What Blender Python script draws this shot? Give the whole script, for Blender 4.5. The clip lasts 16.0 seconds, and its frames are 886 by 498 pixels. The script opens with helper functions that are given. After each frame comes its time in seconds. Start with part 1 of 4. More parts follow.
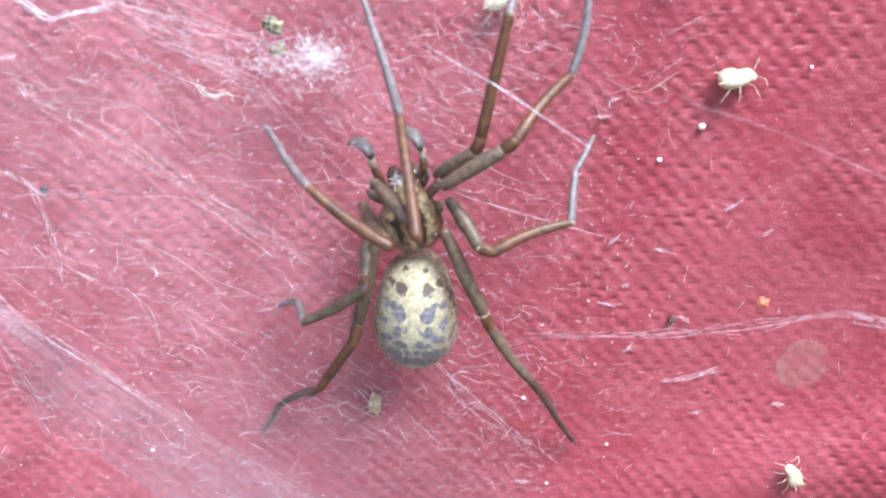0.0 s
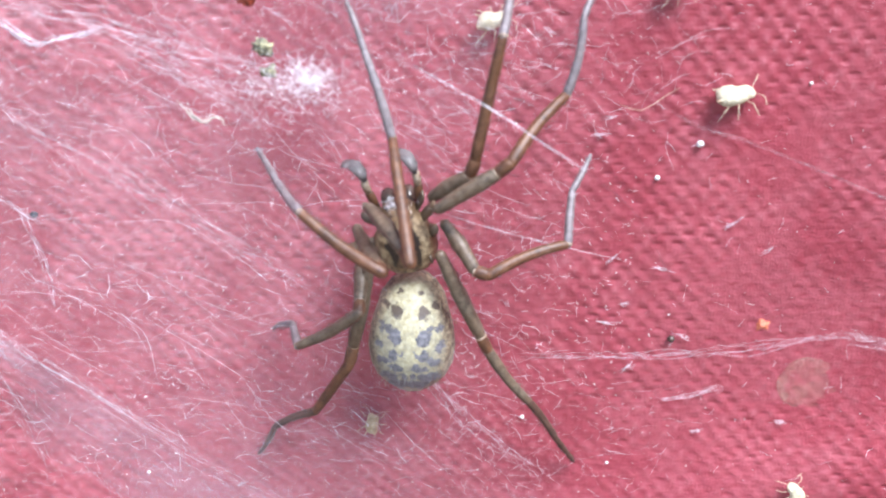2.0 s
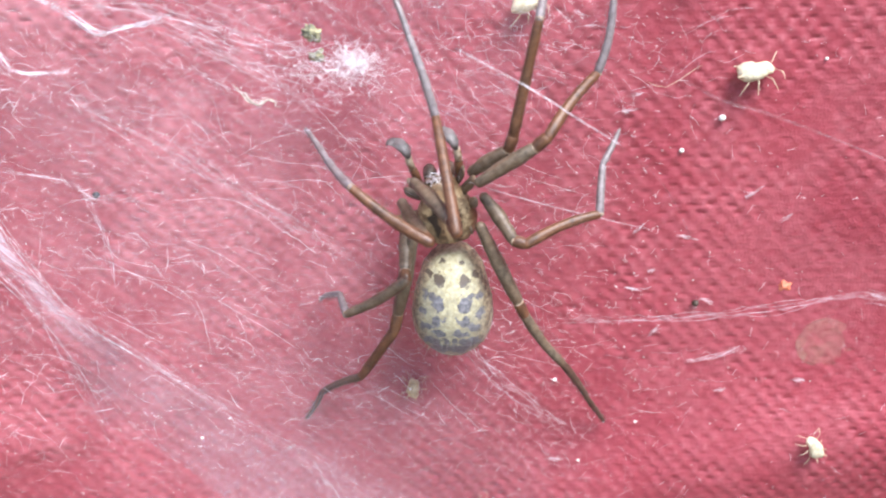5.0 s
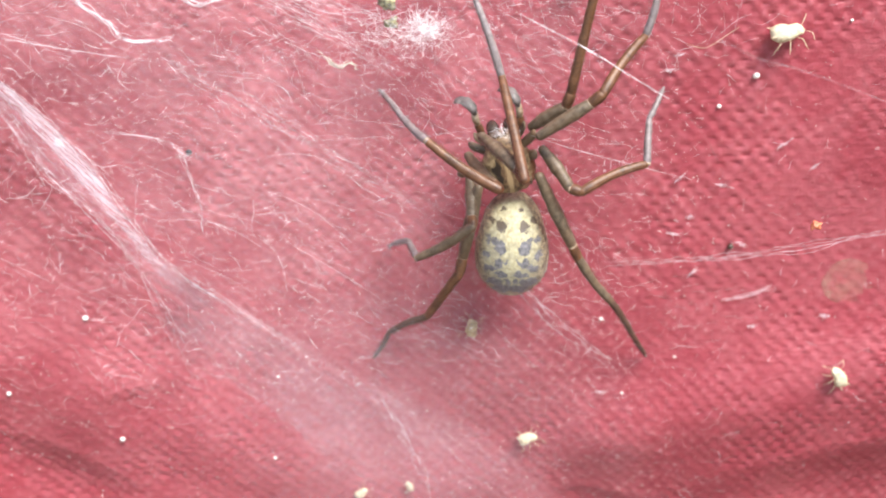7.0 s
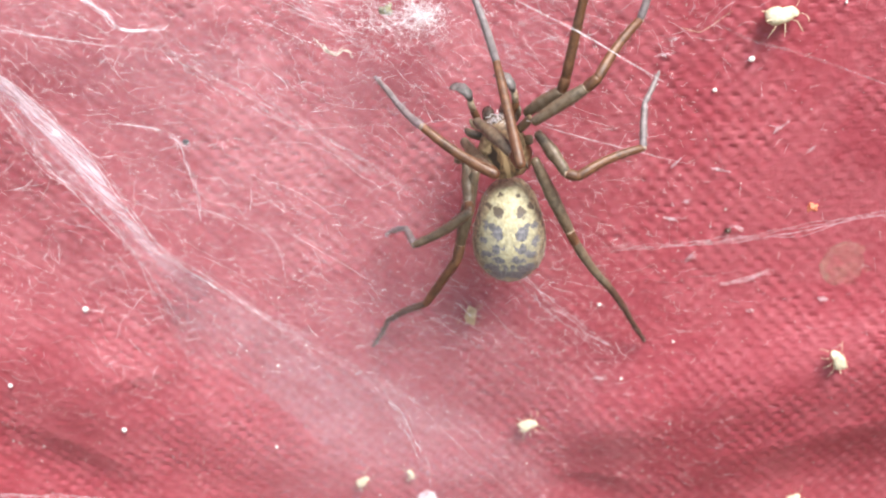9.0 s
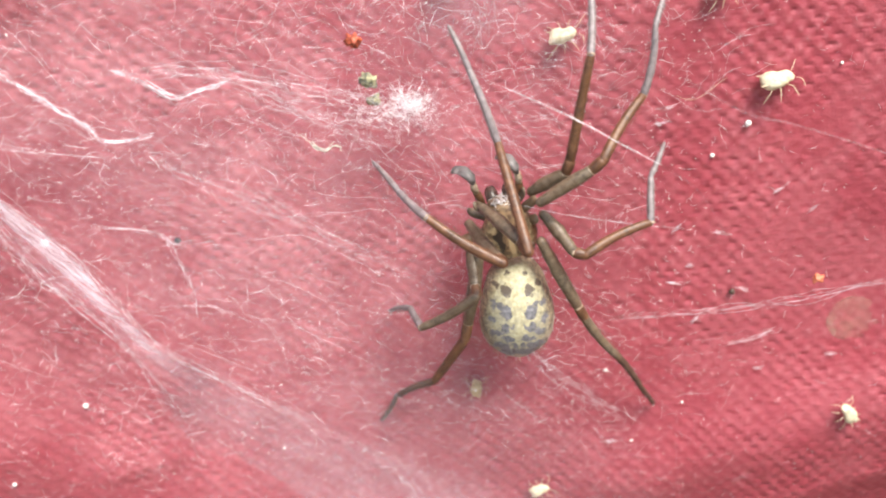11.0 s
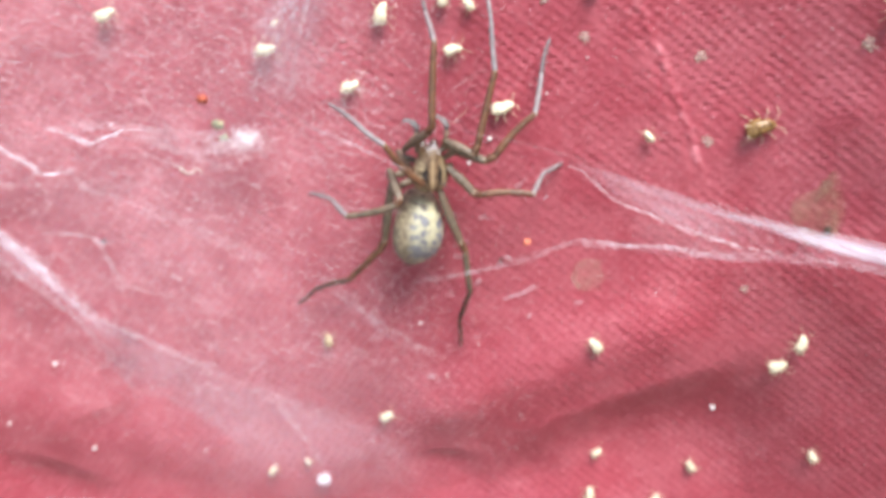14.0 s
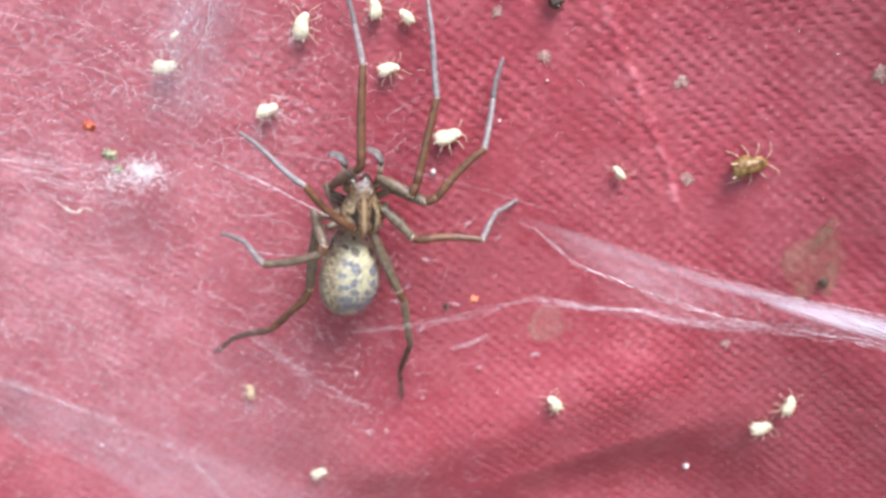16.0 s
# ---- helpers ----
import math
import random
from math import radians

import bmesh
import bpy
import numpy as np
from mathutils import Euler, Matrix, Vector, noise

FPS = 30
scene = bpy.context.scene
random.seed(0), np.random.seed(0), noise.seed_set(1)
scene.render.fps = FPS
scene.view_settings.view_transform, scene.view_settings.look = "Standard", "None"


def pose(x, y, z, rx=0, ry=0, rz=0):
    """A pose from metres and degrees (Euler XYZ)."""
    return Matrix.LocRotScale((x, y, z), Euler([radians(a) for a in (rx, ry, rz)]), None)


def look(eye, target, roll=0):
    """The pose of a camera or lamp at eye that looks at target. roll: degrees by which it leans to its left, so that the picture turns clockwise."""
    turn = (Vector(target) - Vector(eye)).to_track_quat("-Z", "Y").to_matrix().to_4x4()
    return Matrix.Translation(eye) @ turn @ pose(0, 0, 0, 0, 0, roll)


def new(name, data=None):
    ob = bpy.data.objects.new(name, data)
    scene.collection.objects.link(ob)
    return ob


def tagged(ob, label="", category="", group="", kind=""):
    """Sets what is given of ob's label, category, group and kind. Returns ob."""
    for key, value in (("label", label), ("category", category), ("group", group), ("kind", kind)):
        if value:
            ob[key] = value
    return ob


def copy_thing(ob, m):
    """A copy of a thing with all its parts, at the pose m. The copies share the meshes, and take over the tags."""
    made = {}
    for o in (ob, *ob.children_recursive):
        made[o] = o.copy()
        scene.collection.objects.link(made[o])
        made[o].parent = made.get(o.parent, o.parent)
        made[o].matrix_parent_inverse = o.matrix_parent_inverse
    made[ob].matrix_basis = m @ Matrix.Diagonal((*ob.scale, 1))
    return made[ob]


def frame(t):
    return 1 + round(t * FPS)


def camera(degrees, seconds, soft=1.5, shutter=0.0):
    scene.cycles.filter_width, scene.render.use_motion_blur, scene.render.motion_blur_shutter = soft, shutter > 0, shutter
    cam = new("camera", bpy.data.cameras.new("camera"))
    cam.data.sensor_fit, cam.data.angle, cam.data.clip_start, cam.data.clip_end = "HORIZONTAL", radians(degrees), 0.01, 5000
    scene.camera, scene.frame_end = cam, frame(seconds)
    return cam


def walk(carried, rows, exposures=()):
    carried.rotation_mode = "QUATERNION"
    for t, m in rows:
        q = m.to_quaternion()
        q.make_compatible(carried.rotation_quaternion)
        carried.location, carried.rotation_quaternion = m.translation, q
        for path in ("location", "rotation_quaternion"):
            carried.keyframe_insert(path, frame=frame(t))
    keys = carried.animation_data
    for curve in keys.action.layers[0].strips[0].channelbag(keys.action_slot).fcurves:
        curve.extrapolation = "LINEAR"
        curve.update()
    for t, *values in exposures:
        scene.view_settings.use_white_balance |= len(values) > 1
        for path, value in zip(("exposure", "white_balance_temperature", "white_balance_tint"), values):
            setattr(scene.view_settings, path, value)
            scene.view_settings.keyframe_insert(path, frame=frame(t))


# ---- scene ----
MM = 0.001  # the numbers below are millimetres; the world is in metres
cam = camera(45.93, 16.0, soft=2.0, shutter=0.5)
cam.data.dof.use_dof, cam.data.dof.focus_distance, cam.data.dof.aperture_fstop = True, 0.0855, 38.0
PATH = [
    (0, (0.00, -78.00, 0.00), (-5.93, 16.29, -32.79), -0.00),
    (0.5, (0.38, -78.28, 0.49), (-5.91, 15.85, -32.67), -0.07),
    (1, (0.12, -77.52, 1.10), (-6.14, 16.50, -32.38), -0.18),
    (1.5, (0.78, -76.96, 1.75), (-5.71, 17.03, -31.77), -0.40),
    (2, (0.55, -76.21, 1.89), (-5.77, 17.73, -31.80), -0.60),
    (2.5, (1.26, -75.67, 3.13), (-5.43, 18.13, -30.90), -0.93),
    (3, (1.29, -75.69, 4.55), (-5.60, 17.87, -30.08), -1.25),
    (3.5, (1.25, -75.48, 5.40), (-5.58, 17.75, -30.12), -1.63),
    (4, (0.35, -75.37, 2.85), (-6.36, 17.82, -32.81), -1.76),
    (4.2, (0.08, -76.63, 2.77), (-6.62, 16.78, -32.27), -1.69),
    (6.3, (-5.77, -84.87, 2.55), (-11.64, 8.22, -33.50), -1.86),
    (6.5, (-5.99, -85.95, 3.38), (-11.91, 6.89, -33.33), -2.09),
    (7, (-6.97, -90.39, 3.72), (-13.31, 2.19, -33.56), -2.24),
    (7.5, (-6.54, -91.06, 2.37), (-13.17, 1.32, -35.34), -2.60),
    (8, (-6.13, -90.35, 1.23), (-12.77, 1.84, -36.94), -2.66),
    (8.5, (-6.03, -90.27, 0.67), (-12.46, 2.29, -36.65), -2.67),
    (9, (-6.41, -90.92, 2.90), (-13.13, 1.54, -34.59), -2.95),
    (9.5, (-6.54, -89.75, 5.56), (-13.46, 2.68, -31.99), -3.41),
    (10, (-7.38, -90.53, 7.71), (-15.04, 1.79, -29.93), -4.31),
    (10.2, (-6.34, -90.10, 8.59), (-14.67, 1.88, -29.74), -5.16),
    (12.3, (-9.77, -80.71, 11.83), (-11.49, 10.48, -29.18), -8.17),
    (12.5, (-11.66, -81.56, 12.58), (-12.27, 8.72, -30.42), -8.11),
    (12.6, (-6.90, -85.47, 20.21), (-4.64, 5.10, -22.13), -6.37),
    (12.7, (10.48, -103.99, 33.51), (7.61, -12.56, -6.88), -8.87),
    (12.8, (27.69, -116.41, 43.70), (17.12, -26.23, 1.80), -11.76),
    (13, (34.49, -133.88, 45.71), (19.36, -44.41, 3.69), -13.36),
    (13.1, (34.50, -140.60, 42.90), (19.37, -53.41, 0.73), -13.07),
    (13.3, (34.83, -151.81, 34.77), (21.53, -60.47, -3.69), -12.21),
    (13.5, (35.50, -159.30, 38.10), (18.92, -68.08, 0.64), -12.50),
    (13.6, (32.39, -158.51, 40.13), (16.47, -67.17, 2.67), -11.97),
    (13.8, (28.57, -137.06, 31.86), (13.55, -46.75, -8.31), -11.49),
    (14, (23.38, -123.19, 16.28), (10.83, -30.39, -18.81), -10.31),
    (14.2, (25.15, -111.73, 23.30), (9.89, -21.05, -15.93), -11.09),
    (14.5, (18.47, -106.74, 27.21), (6.45, -15.42, -11.70), -10.33),
    (14.8, (25.81, -99.84, 21.46), (13.08, -9.70, -19.90), -10.30),
    (15, (25.50, -100.24, 23.63), (13.63, -9.87, -17.50), -10.38),
    (15.5, (25.37, -96.38, 19.08), (14.99, -5.50, -21.33), -9.45),
    (16, (27.17, -101.36, 20.03), (15.83, -10.80, -20.85), -9.63),
]


def mm(p):
    return Vector(p) * MM


walk(cam, [(t, look(mm(eye), mm(target), roll)) for t, eye, target, roll in PATH],
     exposures=[(0, 0.92, 5620, 13), (4.2, 0.92, 5620, 13), (6.3, 0.93, 6500, 11), (9.6, 0.94, 6500, 11), (10.2, 0.93, 7000, 9.5), (12.3, 0.89, 6050, 11), (13.5, 0.99, 6150, 10), (16, 0.86, 5900, 11.5)])

# ---- light: bright open shade, soft light from above ----
world = bpy.data.worlds.new("sky")
scene.world = world
world.use_nodes = True
wn, wl = world.node_tree.nodes, world.node_tree.links
sky = wn.new("ShaderNodeTexSky")
sky.sky_type, sky.sun_disc = "NISHITA", False
sky.sun_elevation, sky.sun_rotation = radians(52), radians(200)
wl.new(sky.outputs[0], wn["Background"].inputs[0])
wn["Background"].inputs[1].default_value = 0.10
sun_data = bpy.data.lights.new("sun", "SUN")
sun_data.energy, sun_data.angle, sun_data.color = 5.0, radians(30), (1.0, 0.96, 0.9)
sun = new("sun", sun_data)
sun.matrix_world = look((0, 0, 1), Vector((0, 0, 1)) - Vector((0.44, -0.48, 0.95)))


# ---- materials ----
def material(name):
    m = bpy.data.materials.new(name)
    m.use_nodes = True
    return m, m.node_tree.nodes, m.node_tree.links, m.node_tree.nodes["Principled BSDF"]


def coords(n, l, scale=(1000, 1000, 1000)):
    """Object coordinates in millimetres."""
    tc, mp = n.new("ShaderNodeTexCoord"), n.new("ShaderNodeMapping")
    mp.inputs["Scale"].default_value = scale
    l.new(tc.outputs["Object"], mp.inputs["Vector"])
    return mp.outputs[0]


def noise_tex(n, l, vec, scale, detail=4.0, rough=0.6):
    t = n.new("ShaderNodeTexNoise")
    t.inputs["Scale"].default_value, t.inputs["Detail"].default_value, t.inputs["Roughness"].default_value = scale, detail, rough
    l.new(vec, t.inputs["Vector"])
    return t.outputs["Fac"]


def ramp(n, l, fac, stops):
    r = n.new("ShaderNodeValToRGB")
    while len(r.color_ramp.elements) < len(stops):
        r.color_ramp.elements.new(0.5)
    for e, (at, c) in zip(r.color_ramp.elements, stops):
        e.position, e.color = at, (*c, 1) if len(c) == 3 else c
    l.new(fac, r.inputs[0])
    return r.outputs[0]


def blend(n, l, fac, a, b, kind="MIX"):
    x = n.new("ShaderNodeMix")
    x.data_type, x.blend_type = "RGBA", kind
    for sock, v in ((x.inputs[0], fac), (x.inputs[6], a), (x.inputs[7], b)):
        if isinstance(v, (int, float)):
            sock.default_value = v
        elif isinstance(v, tuple):
            sock.default_value = (*v, 1)
        else:
            l.new(v, sock)
    return x.outputs[2]


def calc(n, l, op, a, b=0.0):
    x = n.new("ShaderNodeMath")
    x.operation = op
    for sock, v in zip(x.inputs, (a, b)):
        if isinstance(v, (int, float)):
            sock.default_value = v
        else:
            l.new(v, sock)
    return x.outputs[0]


def relief(n, l, bsdf, height, strength, distance):
    b = n.new("ShaderNodeBump")
    b.inputs["Strength"].default_value, b.inputs["Distance"].default_value = strength, distance
    l.new(height, b.inputs["Height"])
    l.new(b.outputs[0], bsdf.inputs["Normal"])


def plain(name, a, b, scale=1.5, rough=0.6, bump=0.15, specular=0.5):
    """Two colours mixed by a grain of that scale per millimetre, with fine relief."""
    m, n, l, p = material(name)
    v = coords(n, l)
    big, fine = noise_tex(n, l, v, scale), noise_tex(n, l, v, scale * 7, 3)
    l.new(ramp(n, l, big, [(0.35, a), (0.65, b)]), p.inputs["Base Color"])
    p.inputs["Roughness"].default_value = rough
    p.inputs["Specular IOR Level"].default_value = specular
    relief(n, l, p, fine, bump, 0.0001)
    return m


def canvas_material():
    m, n, l, p = material("red canvas")
    v = coords(n, l)
    stain, grain, fuzz = noise_tex(n, l, v, 0.045, 5), noise_tex(n, l, v, 0.9, 4), noise_tex(n, l, v, 6, 3)
    red = ramp(n, l, stain, [(0.3, (0.252, 0.035, 0.051)), (0.7, (0.345, 0.052, 0.072))])
    red = blend(n, l, calc(n, l, "MULTIPLY", grain, 0.45), red, (0.25, 0.032, 0.047))
    dust = ramp(n, l, noise_tex(n, l, v, 3.2, 6, 0.7), [(0.60, (0, 0, 0)), (0.78, (1, 1, 1))])
    red = blend(n, l, calc(n, l, "MULTIPLY", dust, 0.28), red, (0.62, 0.34, 0.34))
    streak = ramp(n, l, noise_tex(n, l, coords(n, l, (350, 1000, 3200)), 1.6, 4, 0.7), [(0.48, (0, 0, 0)), (0.72, (1, 1, 1))])
    red = blend(n, l, calc(n, l, "MULTIPLY", streak, 0.13), red, (0.60, 0.20, 0.22))
    # paler by thread wear and by light and pit shade put into colour
    wear_light = n.new("ShaderNodeAttribute")
    wear_light.attribute_name = "wear_and_light"
    red = blend(n, l, calc(n, l, "MULTIPLY", wear_light.outputs["Fac"], 0.36), red, (0.66, 0.25, 0.28))
    l.new(red, p.inputs["Base Color"])
    p.inputs["Roughness"].default_value = 0.42
    p.inputs["Specular IOR Level"].default_value = 0.5
    relief(n, l, p, fuzz, 0.6, 0.00012)
    return m


def silk_material(name="silk", alpha=0.85):
    """White silk: scatters light both ways, part of it let through."""
    m, n, l, p = material(name)
    p.inputs["Base Color"].default_value = (0.92, 0.89, 0.93, 1)
    p.inputs["Roughness"].default_value = 0.4
    p.inputs["Alpha"].default_value = alpha
    tr, mix, out = n.new("ShaderNodeBsdfTranslucent"), n.new("ShaderNodeMixShader"), n["Material Output"]
    tr.inputs[0].default_value = (0.92, 0.89, 0.93, 1)
    clear, mix2 = n.new("ShaderNodeBsdfTransparent"), n.new("ShaderNodeMixShader")
    patch = ramp(n, l, noise_tex(n, l, coords(n, l), 0.7, 4, 0.7), [(0.36, (0.12, 0.12, 0.12)), (0.62, (1, 1, 1))])
    patch = calc(n, l, "MULTIPLY", patch, alpha)
    l.new(patch, mix2.inputs[0])
    l.new(patch, p.inputs["Alpha"])
    l.new(clear.outputs[0], mix2.inputs[1])
    l.new(tr.outputs[0], mix2.inputs[2])
    mix.inputs[0].default_value = 0.3
    l.new(p.outputs[0], mix.inputs[1])
    l.new(mix2.outputs[0], mix.inputs[2])
    l.new(mix.outputs[0], out.inputs[0])
    return m


def gauze_material(name, most, stretch, turn, low=0.35, high=0.75, streak=(0.25, 1.8)):
    """A film of silk too fine to tell its threads apart: thin, uneven, streaked along its pull; the vertex layer 'cover' thins its rim."""
    m, n, l, p = material(name)
    tc, mp = n.new("ShaderNodeTexCoord"), n.new("ShaderNodeMapping")
    mp.inputs["Rotation"].default_value = (0, radians(turn), 0)
    l.new(tc.outputs["Object"], mp.inputs["Vector"])
    mp2 = n.new("ShaderNodeMapping")
    mp2.inputs["Scale"].default_value = (1000 / stretch, 1000 / stretch, 1000)
    l.new(mp.outputs[0], mp2.inputs["Vector"])
    threads = noise_tex(n, l, mp2.outputs[0], 3.4, 6, 0.85)
    cloud = noise_tex(n, l, coords(n, l), 0.24, 6, 0.7)
    at = n.new("ShaderNodeAttribute")
    at.attribute_name = "cover"
    amount = calc(n, l, "MULTIPLY", ramp(n, l, cloud, [(low, (0.45, 0.45, 0.45)), (high, (1, 1, 1))]), calc(n, l, "MULTIPLY", at.outputs["Fac"], most))
    amount = calc(n, l, "MULTIPLY", amount, ramp(n, l, threads, [(0.40, (streak[0],) * 3), (0.66, (streak[1],) * 3)]))
    clear, white, glow = n.new("ShaderNodeBsdfTransparent"), n.new("ShaderNodeBsdfDiffuse"), n.new("ShaderNodeMixShader")
    white.inputs[0].default_value = (0.90, 0.86, 0.94, 1)
    through_it, both = n.new("ShaderNodeBsdfTranslucent"), n.new("ShaderNodeMixShader")
    through_it.inputs[0].default_value = (0.90, 0.86, 0.94, 1)
    both.inputs[0].default_value = 0.40
    l.new(white.outputs[0], both.inputs[1])
    l.new(through_it.outputs[0], both.inputs[2])
    l.new(amount, glow.inputs[0])
    l.new(clear.outputs[0], glow.inputs[1])
    l.new(both.outputs[0], glow.inputs[2])
    l.new(glow.outputs[0], n["Material Output"].inputs[0])
    return m


def abdomen_material():
    """Cream with slate spots, the same on both sides of a pale middle band."""
    m, n, l, p = material("spotted abdomen")
    tc, sep = n.new("ShaderNodeTexCoord"), n.new("ShaderNodeSeparateXYZ")
    l.new(tc.outputs["Object"], sep.inputs[0])
    side = calc(n, l, "ABSOLUTE", sep.outputs[0])
    both = n.new("ShaderNodeCombineXYZ")
    l.new(side, both.inputs[0])
    l.new(calc(n, l, "MULTIPLY", sep.outputs[1], 0.6), both.inputs[1])
    l.new(sep.outputs[2], both.inputs[2])
    mp = n.new("ShaderNodeMapping")
    mp.inputs["Scale"].default_value = (1000, 1000, 1000)
    mp.inputs["Location"].default_value = (3.3, 0.4, 1.7)
    l.new(both.outputs[0], mp.inputs["Vector"])
    v = mp.outputs[0]
    w, w2 = coords(n, l), coords(n, l, (1000, 700, 1050))
    speck, ragged = noise_tex(n, l, w, 3.2, 4), noise_tex(n, l, w, 2.2, 5, 0.7)
    x1, z1 = calc(n, l, "MULTIPLY", side, 1000.0), calc(n, l, "MULTIPLY", sep.outputs[2], 1000.0)
    x1 = calc(n, l, "ADD", x1, calc(n, l, "MULTIPLY", calc(n, l, "SUBTRACT", noise_tex(n, l, w, 1.5, 4), 0.5), 1.1))
    z1 = calc(n, l, "ADD", z1, calc(n, l, "MULTIPLY", calc(n, l, "SUBTRACT", noise_tex(n, l, w2, 1.6, 4), 0.5), 1.2))
    level = calc(n, l, "MULTIPLY", x1, 0.0)
    for x0, z0, rx, rz in ((1.0, 2.15, 0.44, 0.48), (1.0, 0.35, 0.50, 0.56), (1.5, 0.95, 0.24, 0.30), (2.1, 1.0, 0.26, 0.34), (2.3, -0.4, 0.30, 0.36), (1.05, -1.05, 0.40, 0.42),
                           (0.45, -0.95, 0.12, 0.24), (1.9, -1.6, 0.44, 0.28), (0.85, -2.1, 0.46, 0.24), (0.3, -2.8, 0.24, 0.18), (1.5, -2.9, 0.60, 0.32), (0.6, -3.6, 0.8, 0.4), (1.75, 2.5, 0.24, 0.28), (0.75, 3.5, 0.22, 0.20)):
        dx = calc(n, l, "DIVIDE", calc(n, l, "SUBTRACT", x1, x0), rx)
        dz = calc(n, l, "DIVIDE", calc(n, l, "SUBTRACT", z1, z0), rz)
        far = calc(n, l, "ADD", calc(n, l, "MULTIPLY", dx, dx), calc(n, l, "MULTIPLY", dz, dz))
        level = calc(n, l, "MAXIMUM", level, calc(n, l, "SUBTRACT", 1.0, calc(n, l, "MULTIPLY", far, 0.5)))
    level = calc(n, l, "ADD", calc(n, l, "MULTIPLY", level, 0.66), calc(n, l, "MULTIPLY", ragged, 0.85))
    level = calc(n, l, "ADD", level, calc(n, l, "MULTIPLY", calc(n, l, "SUBTRACT", speck, 0.5), 0.6))
    level = calc(n, l, "SUBTRACT", calc(n, l, "SUBTRACT", level, calc(n, l, "MULTIPLY", z1, 0.036)), 0.125)
    level = calc(n, l, "SUBTRACT", level, calc(n, l, "MULTIPLY", ramp(n, l, calc(n, l, "ADD", x1, calc(n, l, "MULTIPLY", calc(n, l, "MINIMUM", z1, 0.0), -0.12)), [(0.30, (1, 1, 1)), (0.62, (0, 0, 0))]), 0.28))
    cream = ramp(n, l, speck, [(0.35, (0.31, 0.27, 0.15)), (0.65, (0.50, 0.46, 0.30))])
    dark = ramp(n, l, noise_tex(n, l, v, 3.0, 3), [(0.35, (0.085, 0.080, 0.088)), (0.7, (0.21, 0.205, 0.22))])
    front = ramp(n, l, calc(n, l, "MULTIPLY", calc(n, l, "ADD", z1, 1.0), 0.25), [(0.45, (0, 0, 0)), (0.8, (1, 1, 1))])
    dark = blend(n, l, front, dark, (0.085, 0.062, 0.042))
    round_it = calc(n, l, "DIVIDE", calc(n, l, "MULTIPLY", sep.outputs[1], 1000.0), calc(n, l, "ADD", calc(n, l, "MULTIPLY", side, 1000.0), 0.6))
    flank = calc(n, l, "ADD", calc(n, l, "MULTIPLY", round_it, 0.8), calc(n, l, "ADD", calc(n, l, "MULTIPLY", ragged, 0.9), 0.50))
    mottle = ramp(n, l, noise_tex(n, l, v, 2.6, 4, 0.7), [(0.40, (0.085, 0.058, 0.034)), (0.52, (0.22, 0.165, 0.095)), (0.66, (0.40, 0.33, 0.20))])
    dull = calc(n, l, "ADD", noise_tex(n, l, w, 1.5, 5, 0.7), calc(n, l, "SUBTRACT", calc(n, l, "MULTIPLY", x1, 0.05), calc(n, l, "MULTIPLY", z1, 0.028)))
    cream = blend(n, l, calc(n, l, "MULTIPLY", ramp(n, l, dull, [(0.46, (0, 0, 0)), (0.72, (1, 1, 1))]), 0.75), cream, (0.215, 0.205, 0.165))
    cream = blend(n, l, ramp(n, l, flank, [(0.15, (0, 0, 0)), (0.6, (1, 1, 1))]), cream, mottle)
    l.new(blend(n, l, ramp(n, l, level, [(0.45, (0, 0, 0)), (0.63, (1, 1, 1))]), cream, dark), p.inputs["Base Color"])
    p.inputs["Roughness"].default_value = 0.55
    p.inputs["Sheen Weight"].default_value = 0.15
    relief(n, l, p, noise_tex(n, l, v, 9, 3), 0.4, 0.0001)
    return m


